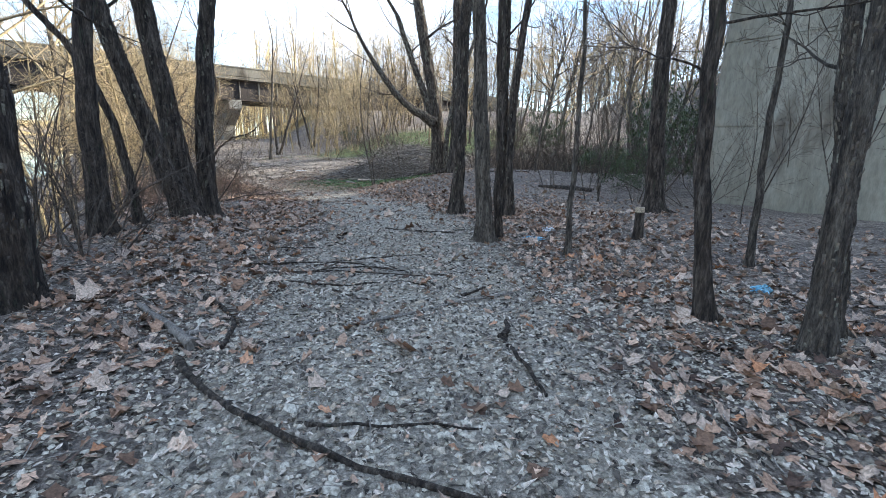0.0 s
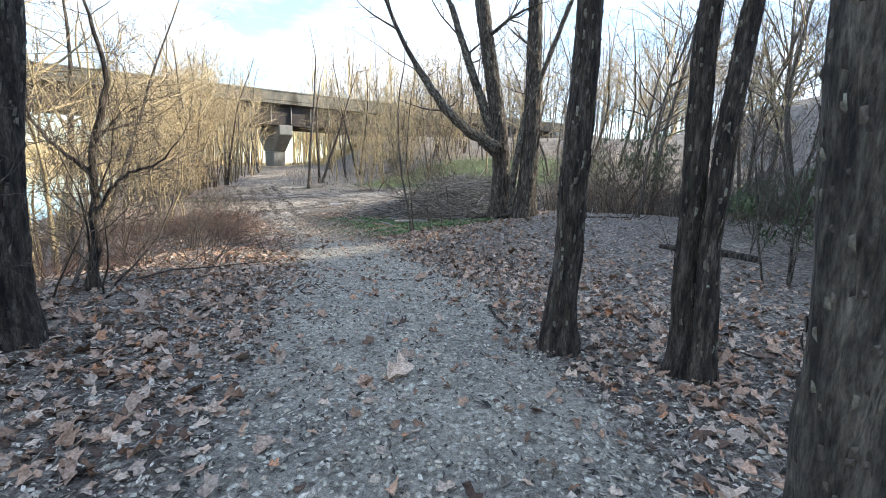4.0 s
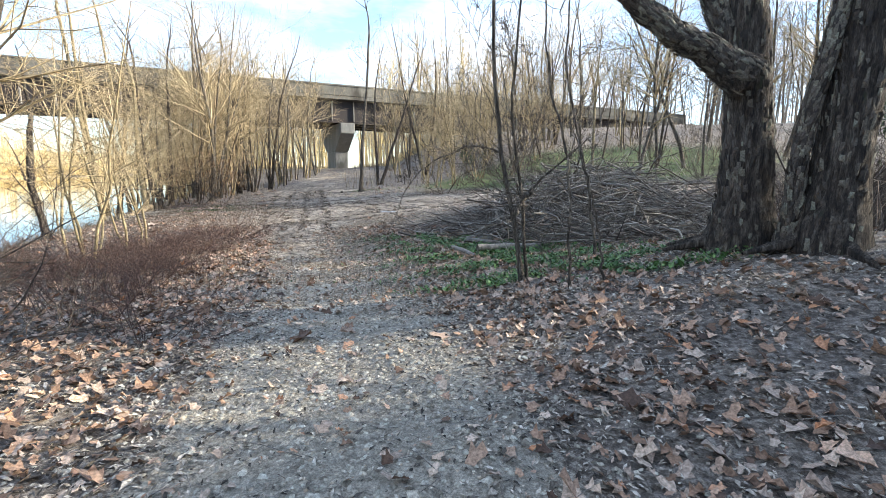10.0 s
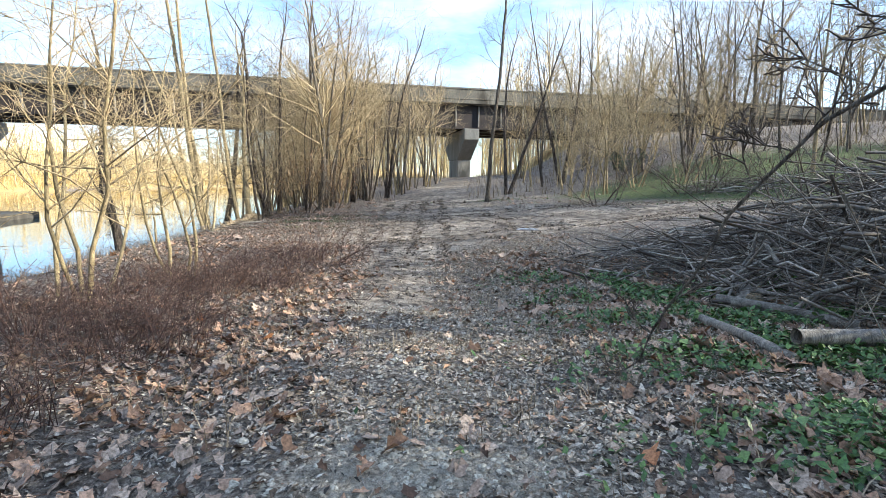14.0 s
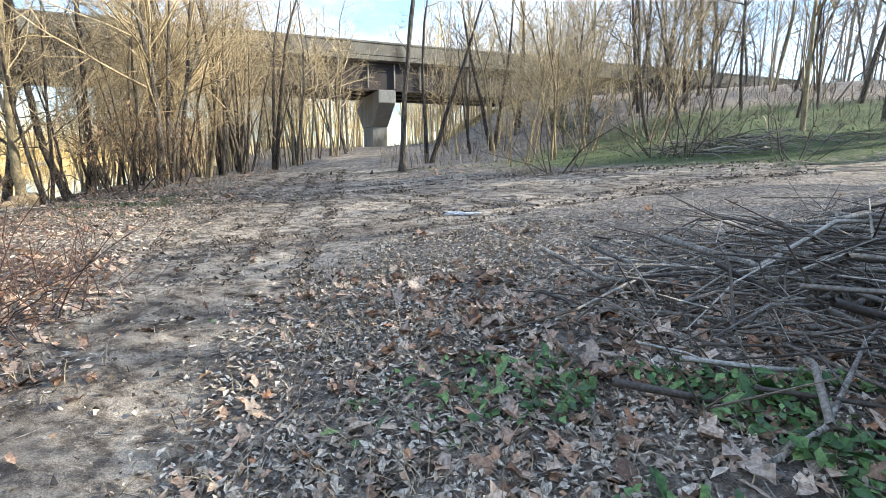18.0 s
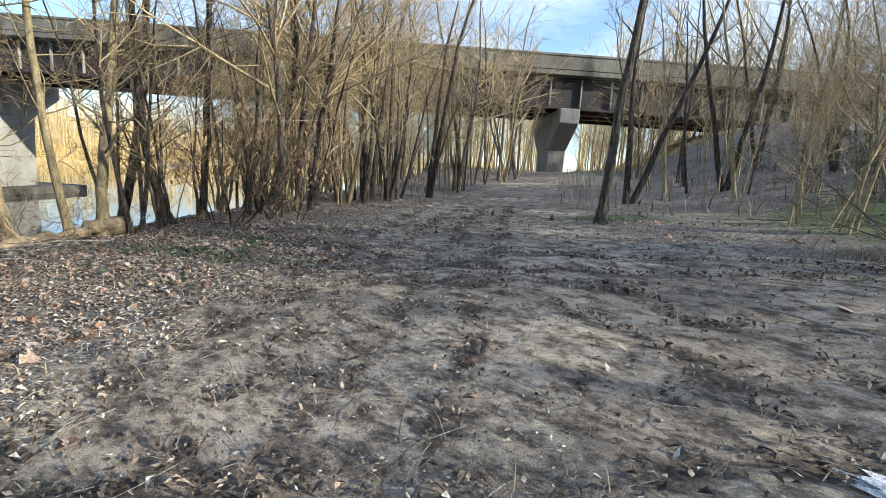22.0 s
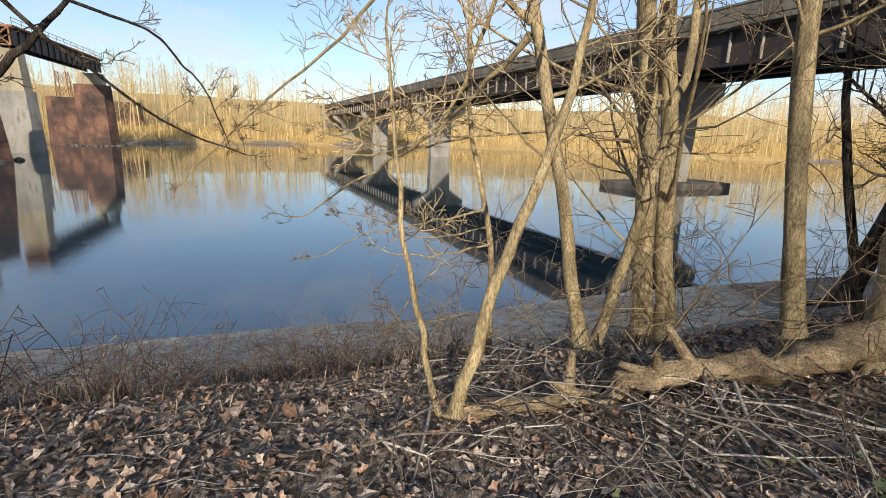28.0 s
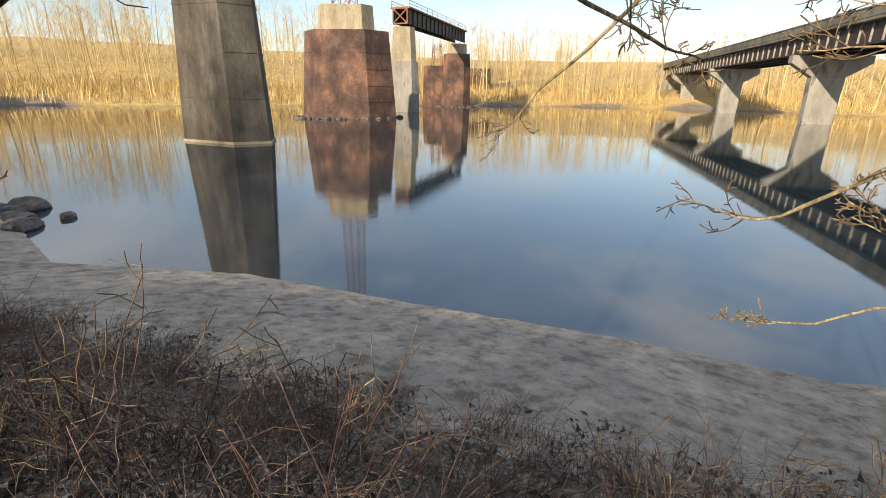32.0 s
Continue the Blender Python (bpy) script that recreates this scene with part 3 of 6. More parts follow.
def flakes_geo(rng, pts, rad, count, size):
    """Small raised plates of bark, lying along a trunk."""
    k = rng.uniform(0, len(pts) - 1.01, count)
    i = k.astype(int)
    f = (k - i)[:, None]
    p, r = pts[i] * (1 - f) + pts[i + 1] * f, rad[i] * (1 - f[:, 0]) + rad[i + 1] * f[:, 0]
    axis = pts[i + 1] - pts[i]
    axis /= np.linalg.norm(axis, axis=1)[:, None]
    a = rng.uniform(0, 2 * math.pi, count)
    out = np.stack([np.cos(a), np.sin(a), 0 * a], -1)
    out -= axis * (out * axis).sum(1)[:, None]
    out /= np.linalg.norm(out, axis=1)[:, None]
    side = np.cross(axis, out)
    w, h = size * rng.uniform(0.25, 0.6, count)[:, None], size * rng.uniform(0.5, 1.5, count)[:, None]
    c = p + out * (r * 1.0)[:, None]
    lift = size * rng.uniform(0.1, 0.45, count)[:, None]
    skew = axis * h * rng.normal(size=count)[:, None] * 0.3
    v = np.stack([c - side * w - axis * h, c + side * w - axis * h + skew, c + side * w * 0.8 + axis * h + out * lift, c - side * w * 0.8 + axis * h + skew + out * lift * 0.7, c + out * (lift + 0.004)], 1)
    g = Geo()
    g.add(v.reshape(-1, 3), (np.array([(0, 1, 4), (1, 2, 4), (2, 3, 4), (3, 0, 4)])[None] + np.arange(count)[:, None, None] * 5).reshape(-1, 3))
    return g


def hero_tree(name, label, stems, bark, seed, limbs=6, twig=None, reach=1.0, limb_from=0.35, flakes=0, flake=0.03):
    """A tree on guide points: stems is a list of (guide, foot radius, top radius)."""
    rng = np.random.default_rng(seed)
    x0, y0, z0 = stems[0][0][0]
    root = thing(name, label, "tree", (x0, y0, zat(x0, y0)))
    off = np.array([x0, y0, zat(x0, y0)])
    shoots = []
    for guide, r0, r1 in stems:
        g = [np.array(p, float) - off for p in guide]
        foot = g[0].copy()
        foot[2] = zat(foot[0] + x0, foot[1] + y0) - off[2] - 0.12
        pts, rad = guided(rng, [foot, *g[1:]] if guide[0][2] == 0 else g, r0, r1, 18)
        k0, k1 = np.linspace(0, 1, len(pts)), np.linspace(0, 1, 64)
        fine_pts, fine_rad = np.stack([np.interp(k1, k0, pts[:, k]) for k in range(3)], 1), np.interp(k1, k0, rad)
        geo = Geo().tube(fine_pts, fine_rad, 20)
        v = geo.v[0].reshape(64, 20, 3)
        out_ = v - fine_pts[:, None]
        ridge = np.abs(np.sin(np.arange(20) * 1.57 + 0.35 * np.cumsum(rng.normal(size=64))[:, None])) - 0.5
        lump = rng.normal(size=(64, 20)) * 0.5
        geo.v[0] = (v + out_ * (0.10 * ridge + 0.07 * lump)[..., None]).reshape(-1, 3)
        if guide[0][2] == 0:
            for k in range(5):
                a = rng.uniform(0, 6.28)
                d = np.array([math.cos(a), math.sin(a), 0])
                l = r0 * rng.uniform(2.5, 4.5)
                geo.tube([foot + (0, 0, 0.10 + r0 * 0.9), foot + d * r0 * 1.2 + (0, 0, 0.13 + r0 * 0.2), foot + d * l + (0, 0, 0.03)], [r0 * 0.5, r0 * 0.36, r0 * 0.08], 6)
        trunk = part("trunk", geo, bark, root)
        if flakes and r0 > 0.05:
            tagged(part("flaky_bark", flakes_geo(rng, fine_pts, fine_rad, flakes, flake), FLAKES, trunk, smooth=False), kind="stuff")
        top = unit(pts[-1] - pts[-3])
        grow(rng, shoots, pts[-1] - top * 0.02, top + rng.normal(size=3) * 0.1, min(2.6 * reach + r1 * 12, r1 * 60), r1, 1, BRANCHING["tall"])
        for _ in range(limbs):
            i = int(rng.uniform(limb_from, 0.97) * len(pts))
            side = unit(rng.normal(size=3) * (1, 1, 0.2))
            grow(rng, shoots, pts[i], side + (0, 0, rng.uniform(0.1, 0.9)), min(rng.uniform(1.0, 2.6) * reach, rad[i] * 45), rad[i] * rng.uniform(0.16, 0.34), 1, BRANCHING["tall"])
    for s_ in shoots:
        if s_[2] == 1:
            part("limb", shoots_geo([s_], (1,)), bark, root)
    part("crown", shoots_geo(shoots, (2, 3)), twig or TWIG, root)
    return root


def tree_kind(name, label, category, seed, kind, high, r, bark, twig, stems=1, spread=0.25, lean=0.12, leaves=None, leaf_count=0, leaf_size=0.05, gap=0.25, joined=False):
    """A tree or shrub to be copied, standing at the origin."""
    rng = np.random.default_rng(seed)
    root = thing(name, label, category)
    crown = []
    for k in range(stems):
        a = rng.uniform(0, 6.28)
        p = np.array([math.cos(a), math.sin(a), 0]) * rng.uniform(0, gap) * (stems > 1)
        d = np.array([math.cos(a) * spread, math.sin(a) * spread, 1.0]) * (1, 1, 1) + rng.normal(size=3) * lean
        one = grow(rng, [], p - (0, 0, 0.12), d, high * rng.uniform(0.7, 1.1), r * rng.uniform(0.7, 1.15), 0, BRANCHING[kind])
        if not joined:
            part("stem" if stems > 1 else "trunk", shoots_geo(one, (0,), (6, 3, 3, 3)), bark, root)
        crown += one
    if joined:
        tagged(part("stem_tangle", shoots_geo(crown, (0,), (4, 3, 3, 3)), bark, root), kind="stuff")
    part("crown", shoots_geo(crown, (1, 2, 3), (6, 3, 3, 3)), twig, root)
    if leaves:
        tips = np.vstack([s[0][1:] for s in crown if s[2] >= 1])
        at = tips[rng.integers(0, len(tips), leaf_count)] + rng.normal(size=(leaf_count, 3)) * 0.05
        part("foliage", leaf_cloud(rng, at, leaf_size, None, LEAF if leaf_count < 1000 else LEAFLET), leaves, root)
    return root


LEAF = np.array([(0, -0.5, 0), (0.2, -0.28, 0.05), (0.5, -0.12, 0.16), (0.24, 0.06, 0.07), (0.3, 0.36, 0.14), (0, 0.55, 0.0), (-0.3, 0.34, 0.15), (-0.25, 0.05, 0.06), (-0.5, -0.14, 0.17), (-0.18, -0.3, 0.04)])


LEAFLET = np.array([(-0.5, 0.0, 0), (0.05, -0.24, 0.05), (0.5, 0.0, 0), (0.0, 0.26, 0.07)])


def leaf_cloud(rng, at, size, flat, shape=LEAF, vary=0.5):
    """Many small leaves at the places given; flat: how level they lie (None: any way)."""
    n, k = len(at), len(shape)
    yaw = rng.uniform(0, 2 * math.pi, n)
    tilt = rng.normal(size=(n, 2)) * (flat if flat is not None else 1.2)
    s = size * np.exp(rng.normal(size=n) * vary * 0.6)
    sh = shape[None] * s[:, None, None] * np.stack([rng.uniform(0.6, 1.1, n), np.ones(n), rng.uniform(-1.2, 2.8, n)], -1)[:, None]
    c, d = np.cos(yaw)[:, None], np.sin(yaw)[:, None]
    x, y = sh[..., 0] * c - sh[..., 1] * d, sh[..., 0] * d + sh[..., 1] * c
    z = sh[..., 2] + x * tilt[:, :1] + y * tilt[:, 1:]
    v = np.stack([x, y, z], -1) + at[:, None]
    i = np.arange(n)[:, None, None] * k
    fan = np.array([(0, 1, 9), (1, 2, 3), (9, 7, 8), (1, 3, 7), (1, 7, 9), (3, 4, 5), (3, 5, 7), (5, 6, 7)]) if k == 10 else np.array([(0, j, j + 1) for j in range(1, k - 1)])
    g = Geo()
    g.add(v.reshape(-1, 3), (fan[None] + i).reshape(-1, 3))
    return g


def blades_geo(rng, at, high, width, bend=0.6):
    """Grass blades: narrow triangles in two bends."""
    n = len(at)
    a = rng.uniform(0, 6.28, n)
    h = high * rng.uniform(0.5, 1.3, n)
    o = np.stack([np.cos(a), np.sin(a), 0 * a], -1)
    w = np.stack([-np.sin(a), np.cos(a), 0 * a], -1) * width
    b = rng.uniform(0.1, bend, n)[:, None] * h[:, None]
    up = np.array([0, 0, 1.0])
    v = np.stack([at - w, at + w, at + o * b * 0.35 + up * h[:, None] * 0.55 + w * 0.7, at + o * b * 0.35 + up * h[:, None] * 0.55 - w * 0.7, at + o * b + up * h[:, None] * 0.92], 1)
    i = np.arange(n)[:, None] * 5
    g = Geo()
    g.v.append(v.reshape(-1, 3))
    g.f[4].append(i + np.array([0, 1, 2, 3]))
    g.f[3].append(i + np.array([3, 2, 4]))
    return g


def scatter(rng, n, x0, x1, y0, y1):
    x, y = rng.uniform(x0, x1, n), rng.uniform(y0, y1, n)
    return x, y


def on_ground(x, y, lift=0.0):
    return np.stack([x, y, height(x, y) + lift], -1)


# ---- ground and river ----
def spread_lines(lo, a, b, hi, step, grow_by=1.16):
    out, d, v = list(np.arange(a, b, step)), step, a
    while v > lo:
        d *= grow_by
        v -= d
        out.insert(0, v)
    d, v = step, out[-1]
    while v < hi:
        d *= grow_by
        v += d
        out.append(v)
    return np.array(out)


gx, gy = spread_lines(-900, -27, 8, 900, 0.17), spread_lines(-900, -3, 46, 900, 0.17)
X, Y = np.meshgrid(gx, gy)
fx, fy = X.ravel(), Y.ravel()
Z = height(fx, fy)
sd_, fd_ = shore_distance(fx, fy, NEAR_SHORE), -shore_distance(fx, fy, FAR_SHORE)
px_ = np.interp(fy, PATH_Y, PATH_X)
mud_, rut_ = bare(fx, fy), np.where(np.abs(fx) < 45, rutted(fx, fy), 0)
Z = Z + np.where(np.abs(fx) < 45, mud_ * (0.02 * waves(fx, fy, 0.3, 7.0) - 0.045 * rut_), 0)
ny, nx = X.shape
idx = np.arange(ny * nx).reshape(ny, nx)
gg = Geo()
gg.add(np.stack([fx, fy, Z], -1), np.stack([idx[:-1, :-1], idx[:-1, 1:], idx[1:, 1:], idx[1:, :-1]], -1).reshape(-1, 4))
ground = tagged(part("ground", gg, GROUND), "leaf-littered river bank with a gravel track, mud and sand", "ground", kind="structure")
cover = {
    "path": np.clip(1.15 * np.exp(-((fx - px_) / 1.35) ** 4) * (1 - smooth(17, 25, fy)) + 0.5 * np.exp(-(((fx - 1.5) / 5) ** 2 + ((fy - 12.5) / 2.2) ** 2)), 0, 1),
    "mud": mud_,
    "rut": np.clip(rut_ * (0.25 + 0.75 * mud_), 0, 1),
    "sand": np.clip((1 - smooth(3.6, 5.6, sd_)) * (sd_ > -3) * (fy < 34) * (fy > 6) * 1.1, 0, 1),
    "green": np.clip(0.9 * np.exp(-(((fx + 5.5) / 2.6) ** 2 + ((fy - 23.2) / 2.4) ** 2)) * 0.7 * (fx > px_ + 2.0) + 0.8 * np.exp(-(((fx + 4) / 8) ** 2 + ((fy - 42) / 4.5) ** 2)) + 0.75 * np.exp(-(((fx - 1) / 11) ** 2 + ((fy - 46) / 7) ** 2)) + 0.62 * np.exp(-(((fx + 14.6) / 1.3) ** 2 + ((fy - 40.2) / 1.0) ** 2)) + 0.5 * np.exp(-(((fx + 18.3) / 1.1) ** 2 + ((fy - 34.8) / 0.8) ** 2)), 0, 1),
    # where the ground takes its sunlit golden colour
    "sunlit_gold": np.clip(smooth(1.0, 5.0, fd_) * (1 - 0.4 * smooth(25, 70, fd_)) + 0.75 * smooth(64, 76, fy) * (sd_ > 3) * (1 - smooth(-12, -4, fx)), 0, 1),
}
for key, val in cover.items():
    at_ = ground.data.attributes.new(key, "FLOAT", "POINT")
    at_.data.foreach_set("value", val.astype(np.float32))
river = Geo()
river.add([(-900, -900, WATER), (900, -900, WATER), (900, 900, WATER), (-900, 900, WATER)], [[0, 1, 2, 3]])
tagged(part("water", river, RIVER), "calm green-blue river reflecting sky, piers and bridge", "river", kind="structure")


# ---- road bridge over the river ----
bridge = thing("road_bridge", "long road bridge with dark steel girders and concrete parapets", "bridge", (BR_O[0], BR_O[1], 0), turn=math.degrees(math.atan2(BR_D[1], BR_D[0])))
S0, S1 = -216.0, 74.0
part("deck", box_geo(S0, S1, -0.25, 11.3, 9.35, 9.75, 0.03), PARAPET, bridge)
for y in (-0.3, 10.95):
    wall = part("parapet", box_geo(S0, S1, y, y + 0.4, 9.75, 10.95, 0.04), PARAPET, bridge, "grey weathered concrete parapet")
    part("coping", box_geo(S0, S1, y - 0.08, y + 0.48, 10.82, 11.02, 0.03), PARAPET, wall)
plate = box_geo(-0.055, 0.055, -0.26, 0.0, 6.95, 9.2, 0.01)
for y in (0.75, 4.0, 7.2, 10.3):
    web = part("girder", box_geo(S0, S1, y, y + 0.06, 6.85, 9.33, 0.0), DARK_STEEL, bridge, "dark weathered steel plate girder")
    part("flange", box_geo(S0, S1, y - 0.25, y + 0.31, 6.72, 6.85, 0.0), DARK_STEEL, web)
    if y < 1:
        for k in range(110):
            s = part("stiffener", plate, PALE_STEEL, web)
            s.location = (S0 + 2.0 + k * 2.62, y - 0.003, 0)
for k in range(28):
    part("cross_frame", box_geo(S0 + 4 + k * 10.3, S0 + 4.12 + k * 10.3, 0.85, 10.2, 7.3, 8.9, 0.0), DARK_STEEL, bridge)
cap_profile = [(-0.2, 6.7), (11.2, 6.7), (11.2, 5.5), (7.9, 3.4), (3.1, 3.4), (-0.2, 5.5)]
for s, foot in ((15.6, -0.5), (-36.5, -3.3), (-97.0, -5.5), (-143.0, -5.5), (-186.0, -4.0)):
    pier = part("pier", profile_geo([(3.1, 3.4), (7.9, 3.4), (7.6, foot - 0.5), (3.4, foot - 0.5)], -0.8, 0.8, 0.06), CONCRETE, bridge, "grey concrete hammerhead pier")
    pier.matrix_basis = pose(s, 0, 0, 0, 0, 90)
    pier.scale = (1, -1, 1)
    cap = part("pier_cap", profile_geo(cap_profile, -0.85, 0.85, 0.06), CONCRETE, pier)
    if s == -36.5:
        part("footing", box_geo(-1.0, 12.0, -2.6, 2.6, -5.5, -3.3, 0.08), CONCRETE_DIRTY_SHADED, pier, "dark square footing in the water")
# the hill end wall of the bridge
part("abutment", box_geo(66, 69, -0.6, 11.6, 4.0, 9.3, 0.05), CONCRETE, bridge)
part("abutment", box_geo(-216, -205, -0.6, 11.6, -3.0, 9.3, 0.05), CONCRETE, bridge)


# ---- old railway piers ----
def nosed(a, b, nose):
    """Outline of a pier with pointed ends, a long, b wide."""
    return [(-a, -b), (a, -b), (a + nose, 0), (a, b), (-a, b), (-a - nose, 0)]


def rail_pier(label, x, y, turn, a, b, nose, z0, z1, shrink, material, bands=()):
    root = thing("railway_pier", label, "bridge pier", (x, y, 0), "piers of the old railway bridge", turn)
    shaft = part("shaft", prism_geo(nosed(a, b, nose), z0, z1, shrink, 0.06, 6), material, root, smooth=False)
    for z in bands:
        k = 1 + (shrink - 1) * (z - z0) / (z1 - z0)
        part("course", prism_geo([(px * k * 1.006 + (0.02 if px > 0 else -0.02), py * k * 1.006 + (0.02 if py > 0 else -0.02)) for px, py in nosed(a, b, nose)], z - 0.05, z + 0.05, 1.0, 0.0), material, shaft, smooth=False)
    return root


RAIL_TURN = 128.0
land = rail_pier("tall tan concrete bridge pier standing among trees", 9.9, 12.6, RAIL_TURN - 3, 2.4, 1.3, 0.7, -1.0, 13.0, 0.86, TAN_CONCRETE, (2.2, 4.4, 6.6))
pier_a = rail_pier("tall tapered grey concrete pier standing in the river", -28.6, -14.6, 122.0, 2.6, 2.3, 1.6, -6.0, 14.5, 0.70, CONCRETE_DIRTY_SHADED, (-0.6, 2.6, 5.8, 9.0))
part("waterline_ledge", prism_geo(nosed(2.58, 2.28, 1.6), -6.0, -3.76, 1.0, 0.04), PALE_CONCRETE, pier_a, "pale ledge at the waterline", smooth=False)
red = rail_pier("massive rust-stained stone pier on a rocky footing", -51.5, -41.0, 137.0, 4.2, 3.6, 3.2, -6.0, 7.9, 0.84, RED_STONE, (-1.6, 0.6, 2.8, 5.0))
part("top_block", prism_geo(nosed(3.0, 1.9, 1.2), 7.9, 11.2, 0.95, 0.05), PALE_CONCRETE, red, "pale concrete block on the pier's top", smooth=False)
grey = rail_pier("grey concrete pier with a pale top in the river", -70.0, -55.5, 137.0, 1.9, 1.5, 1.2, -6.0, 5.2, 0.88, CONCRETE, (0.5,))
part("pale_top", prism_geo(nosed(1.6, 1.25, 0.8), 5.2, 11.2, 0.86, 0.05), PALE_CONCRETE, grey, smooth=False)
red_b = rail_pier("rust-stained stone pier far out in the river", -96.5, -82.2, 137.0, 2.5, 2.0, 1.5, -6.0, 6.2, 0.86, RED_STONE, (0.0, 3.0))
red_c = rail_pier("rust-stained stone pier carrying the end of the old girder span", -97.5, -75.0, 137.0, 2.2, 1.9, 1.6, -6.0, 8.9, 0.88, RED_STONE, (0.0, 3.0, 6.0))
part("pale_top", prism_geo(nosed(1.7, 1.3, 0.8), 8.9, 11.2, 0.95, 0.05), PALE_CONCRETE, red_c, smooth=False)
red_d = rail_pier("rust-stained stone pier near the far bank", -133.4, -109.2, 137.0, 3.0, 2.6, 1.8, -6.0, 7.5, 0.88, RED_STONE, (0.0, 3.5))
part("pale_top", prism_geo(nosed(2.4, 1.6, 0.8), 7.5, 10.0, 0.95, 0.05), PALE_CONCRETE, red_d, smooth=False)


def rock_geo(rng, size):
    bm = bmesh.new()
    bmesh.ops.create_icosphere(bm, subdivisions=2, radius=1)
    o = Vector(rng.uniform(0, 50, 3))
    for v in bm.verts:
        v.co *= 1 + 0.35 * noise.noise(v.co * 1.4 + o)
        v.co = Vector((v.co.x * size[0], v.co.y * size[1], v.co.z * size[2]))
    me = bpy.data.meshes.new("rock")
    bm.to_mesh(me)
    bm.free()
    return me


rng = np.random.default_rng(11)
for cx, cy, a, n_ in ((-51.5, -41.0, 7.6, 46), (-97.5, -75.0, 5.0, 22), (-16.2, 7.2, 2.2, 18)):
    rocks = thing("rock_heap", "dark wet rocks piled at the waterline", "rocks", (cx, cy, WATER))
    for k in range(n_):
        t_ = 6.283 * k / n_ + rng.uniform(-0.1, 0.1)
        rr = a * (rng.uniform(0.85, 1.08) if a > 4 else rng.uniform(0.1, 1.1))
        s_ = rng.uniform(0.25, 0.7)
        q = part("rock", rock_geo(rng, (s_, s_ * 0.8, s_ * 0.55)), DARK_ROCK, rocks)
        q.location = (math.cos(t_) * rr, math.sin(t_) * rr * 0.72, 0.05)
        q.rotation_euler = (0, 0, rng.uniform(0, 6))

# steel girder span left on the old piers
span = thing("old_girder_span", "rusty steel railway girder span with handrails on old piers", "railway bridge", (-70.0, -55.5, 0), turn=math.degrees(math.atan2(-19.5, -27.5)))
LEN = 36.0
for y in (-1.3, 1.3):
    g_ = part("girder", box_geo(-1.5, LEN, y - 0.04, y + 0.04, 11.6, 14.1, 0.0), DARK_STEEL, span, "black plate girder")
    for k in range(16):
        s = part("stiffener", box_geo(-0.06, 0.06, -0.2, 0.2, 11.7, 14.0, 0.0), DARK_STEEL, g_)
        s.location = (-1.2 + k * 2.4, y, 0)
part("deck", box_geo(-1.6, LEN, -1.9, 1.9, 14.1, 14.4, 0.02), RUSTY_STEEL, span)
for y in (-1.8, 1.8):
    rail = part("handrail", Geo().tube([(-1.5, y, 15.4), (LEN, y, 15.4)], [0.05, 0.05], 6).tube([(-1.5, y, 14.9), (LEN, y, 14.9)], [0.04, 0.04], 6), PALE_STEEL, span)
    for k in range(13):
        part("rail_post", Geo().tube([(-1.4 + k * 3.0, y, 14.4), (-1.4 + k * 3.0, y, 15.4)], [0.05, 0.05], 6), PALE_STEEL, rail)
end = Geo()
for a_, b_ in (((-1.6, -1.4, 11.6), (-1.6, 1.4, 14.1)), ((-1.6, 1.4, 11.6), (-1.6, -1.4, 14.1)), ((-1.6, -1.4, 11.6), (-1.6, -1.4, 14.1)), ((-1.6, 1.4, 11.6), (-1.6, 1.4, 14.1)), ((-1.6, -1.4, 14.1), (-1.6, 1.4, 14.1)), ((-1.6, -1.4, 11.6), (-1.6, 1.4, 11.6))):
    end.tube([a_, b_], [0.16, 0.16], 4)
part("end_frame", end, RUSTY_STEEL, span, "rust-red crossed end frame")


def lattice_tower(label, x, y, z0, high, wide, steps, material):
    root = thing("lattice_tower", label, "steel tower", (x, y, z0), turn=RAIL_TURN)
    c = [(-wide, -wide), (wide, -wide), (wide, wide), (-wide, wide)]
    for k, (px, py) in enumerate(c):
        part("leg", Geo().tube([(px, py, 0), (px * 0.75, py * 0.75, high)], [0.09, 0.08], 4), material, root)
        qx, qy = c[(k + 1) % 4]
        for i in range(steps):
            a, b = 1 - 0.25 * i / steps, 1 - 0.25 * (i + 1) / steps
            part("brace", Geo().tube([(px * a, py * a, high * i / steps), (qx * b, qy * b, high * (i + 1) / steps)], [0.05, 0.05], 4).tube([(qx * a, qy * a, high * i / steps), (px * b, py * b, high * (i + 1) / steps)], [0.05, 0.05], 4), material, root)
    return root


lattice_tower("thin rusty lattice tower standing on an old pier", -51.5, -41.0, 11.2, 16, 1.3, 6, RUSTY_STEEL)
lattice_tower("rusty steel trestle leg on a stone pier", -96.5, -82.2, 6.2, 5.4, 1.2, 2, RUSTY_STEEL)

# ---- trees along the first part of the track ----
hero_tree("old_tree", "thick dark tree with flaring roots beside the track", [([(-3.95, 4.05, 0), (-3.85, 4.1, 1.2), (-3.9, 4.1, 2.4), (-3.7, 4.2, 5.0), (-3.3, 4.5, 8.0)], 0.2, 0.1)], BARK, 21, 6, flakes=900, flake=0.035)
hero_tree("twin_stem_tree", "dark slender tree leaning beside the track", [([(-5.18, 7.07, 0), (-5.25, 7.1, 1.5), (-5.2, 7.1, 2.6), (-4.9, 7.3, 4.6), (-4.6, 7.3, 7.5)], 0.15, 0.07), ([(-5.2, 8.0, 0), (-5.4, 7.9, 1.9), (-5.7, 7.7, 2.7), (-6.3, 7.4, 3.6), (-7.0, 7.3, 4.6)], 0.075, 0.03)], BARK, 22, 5)
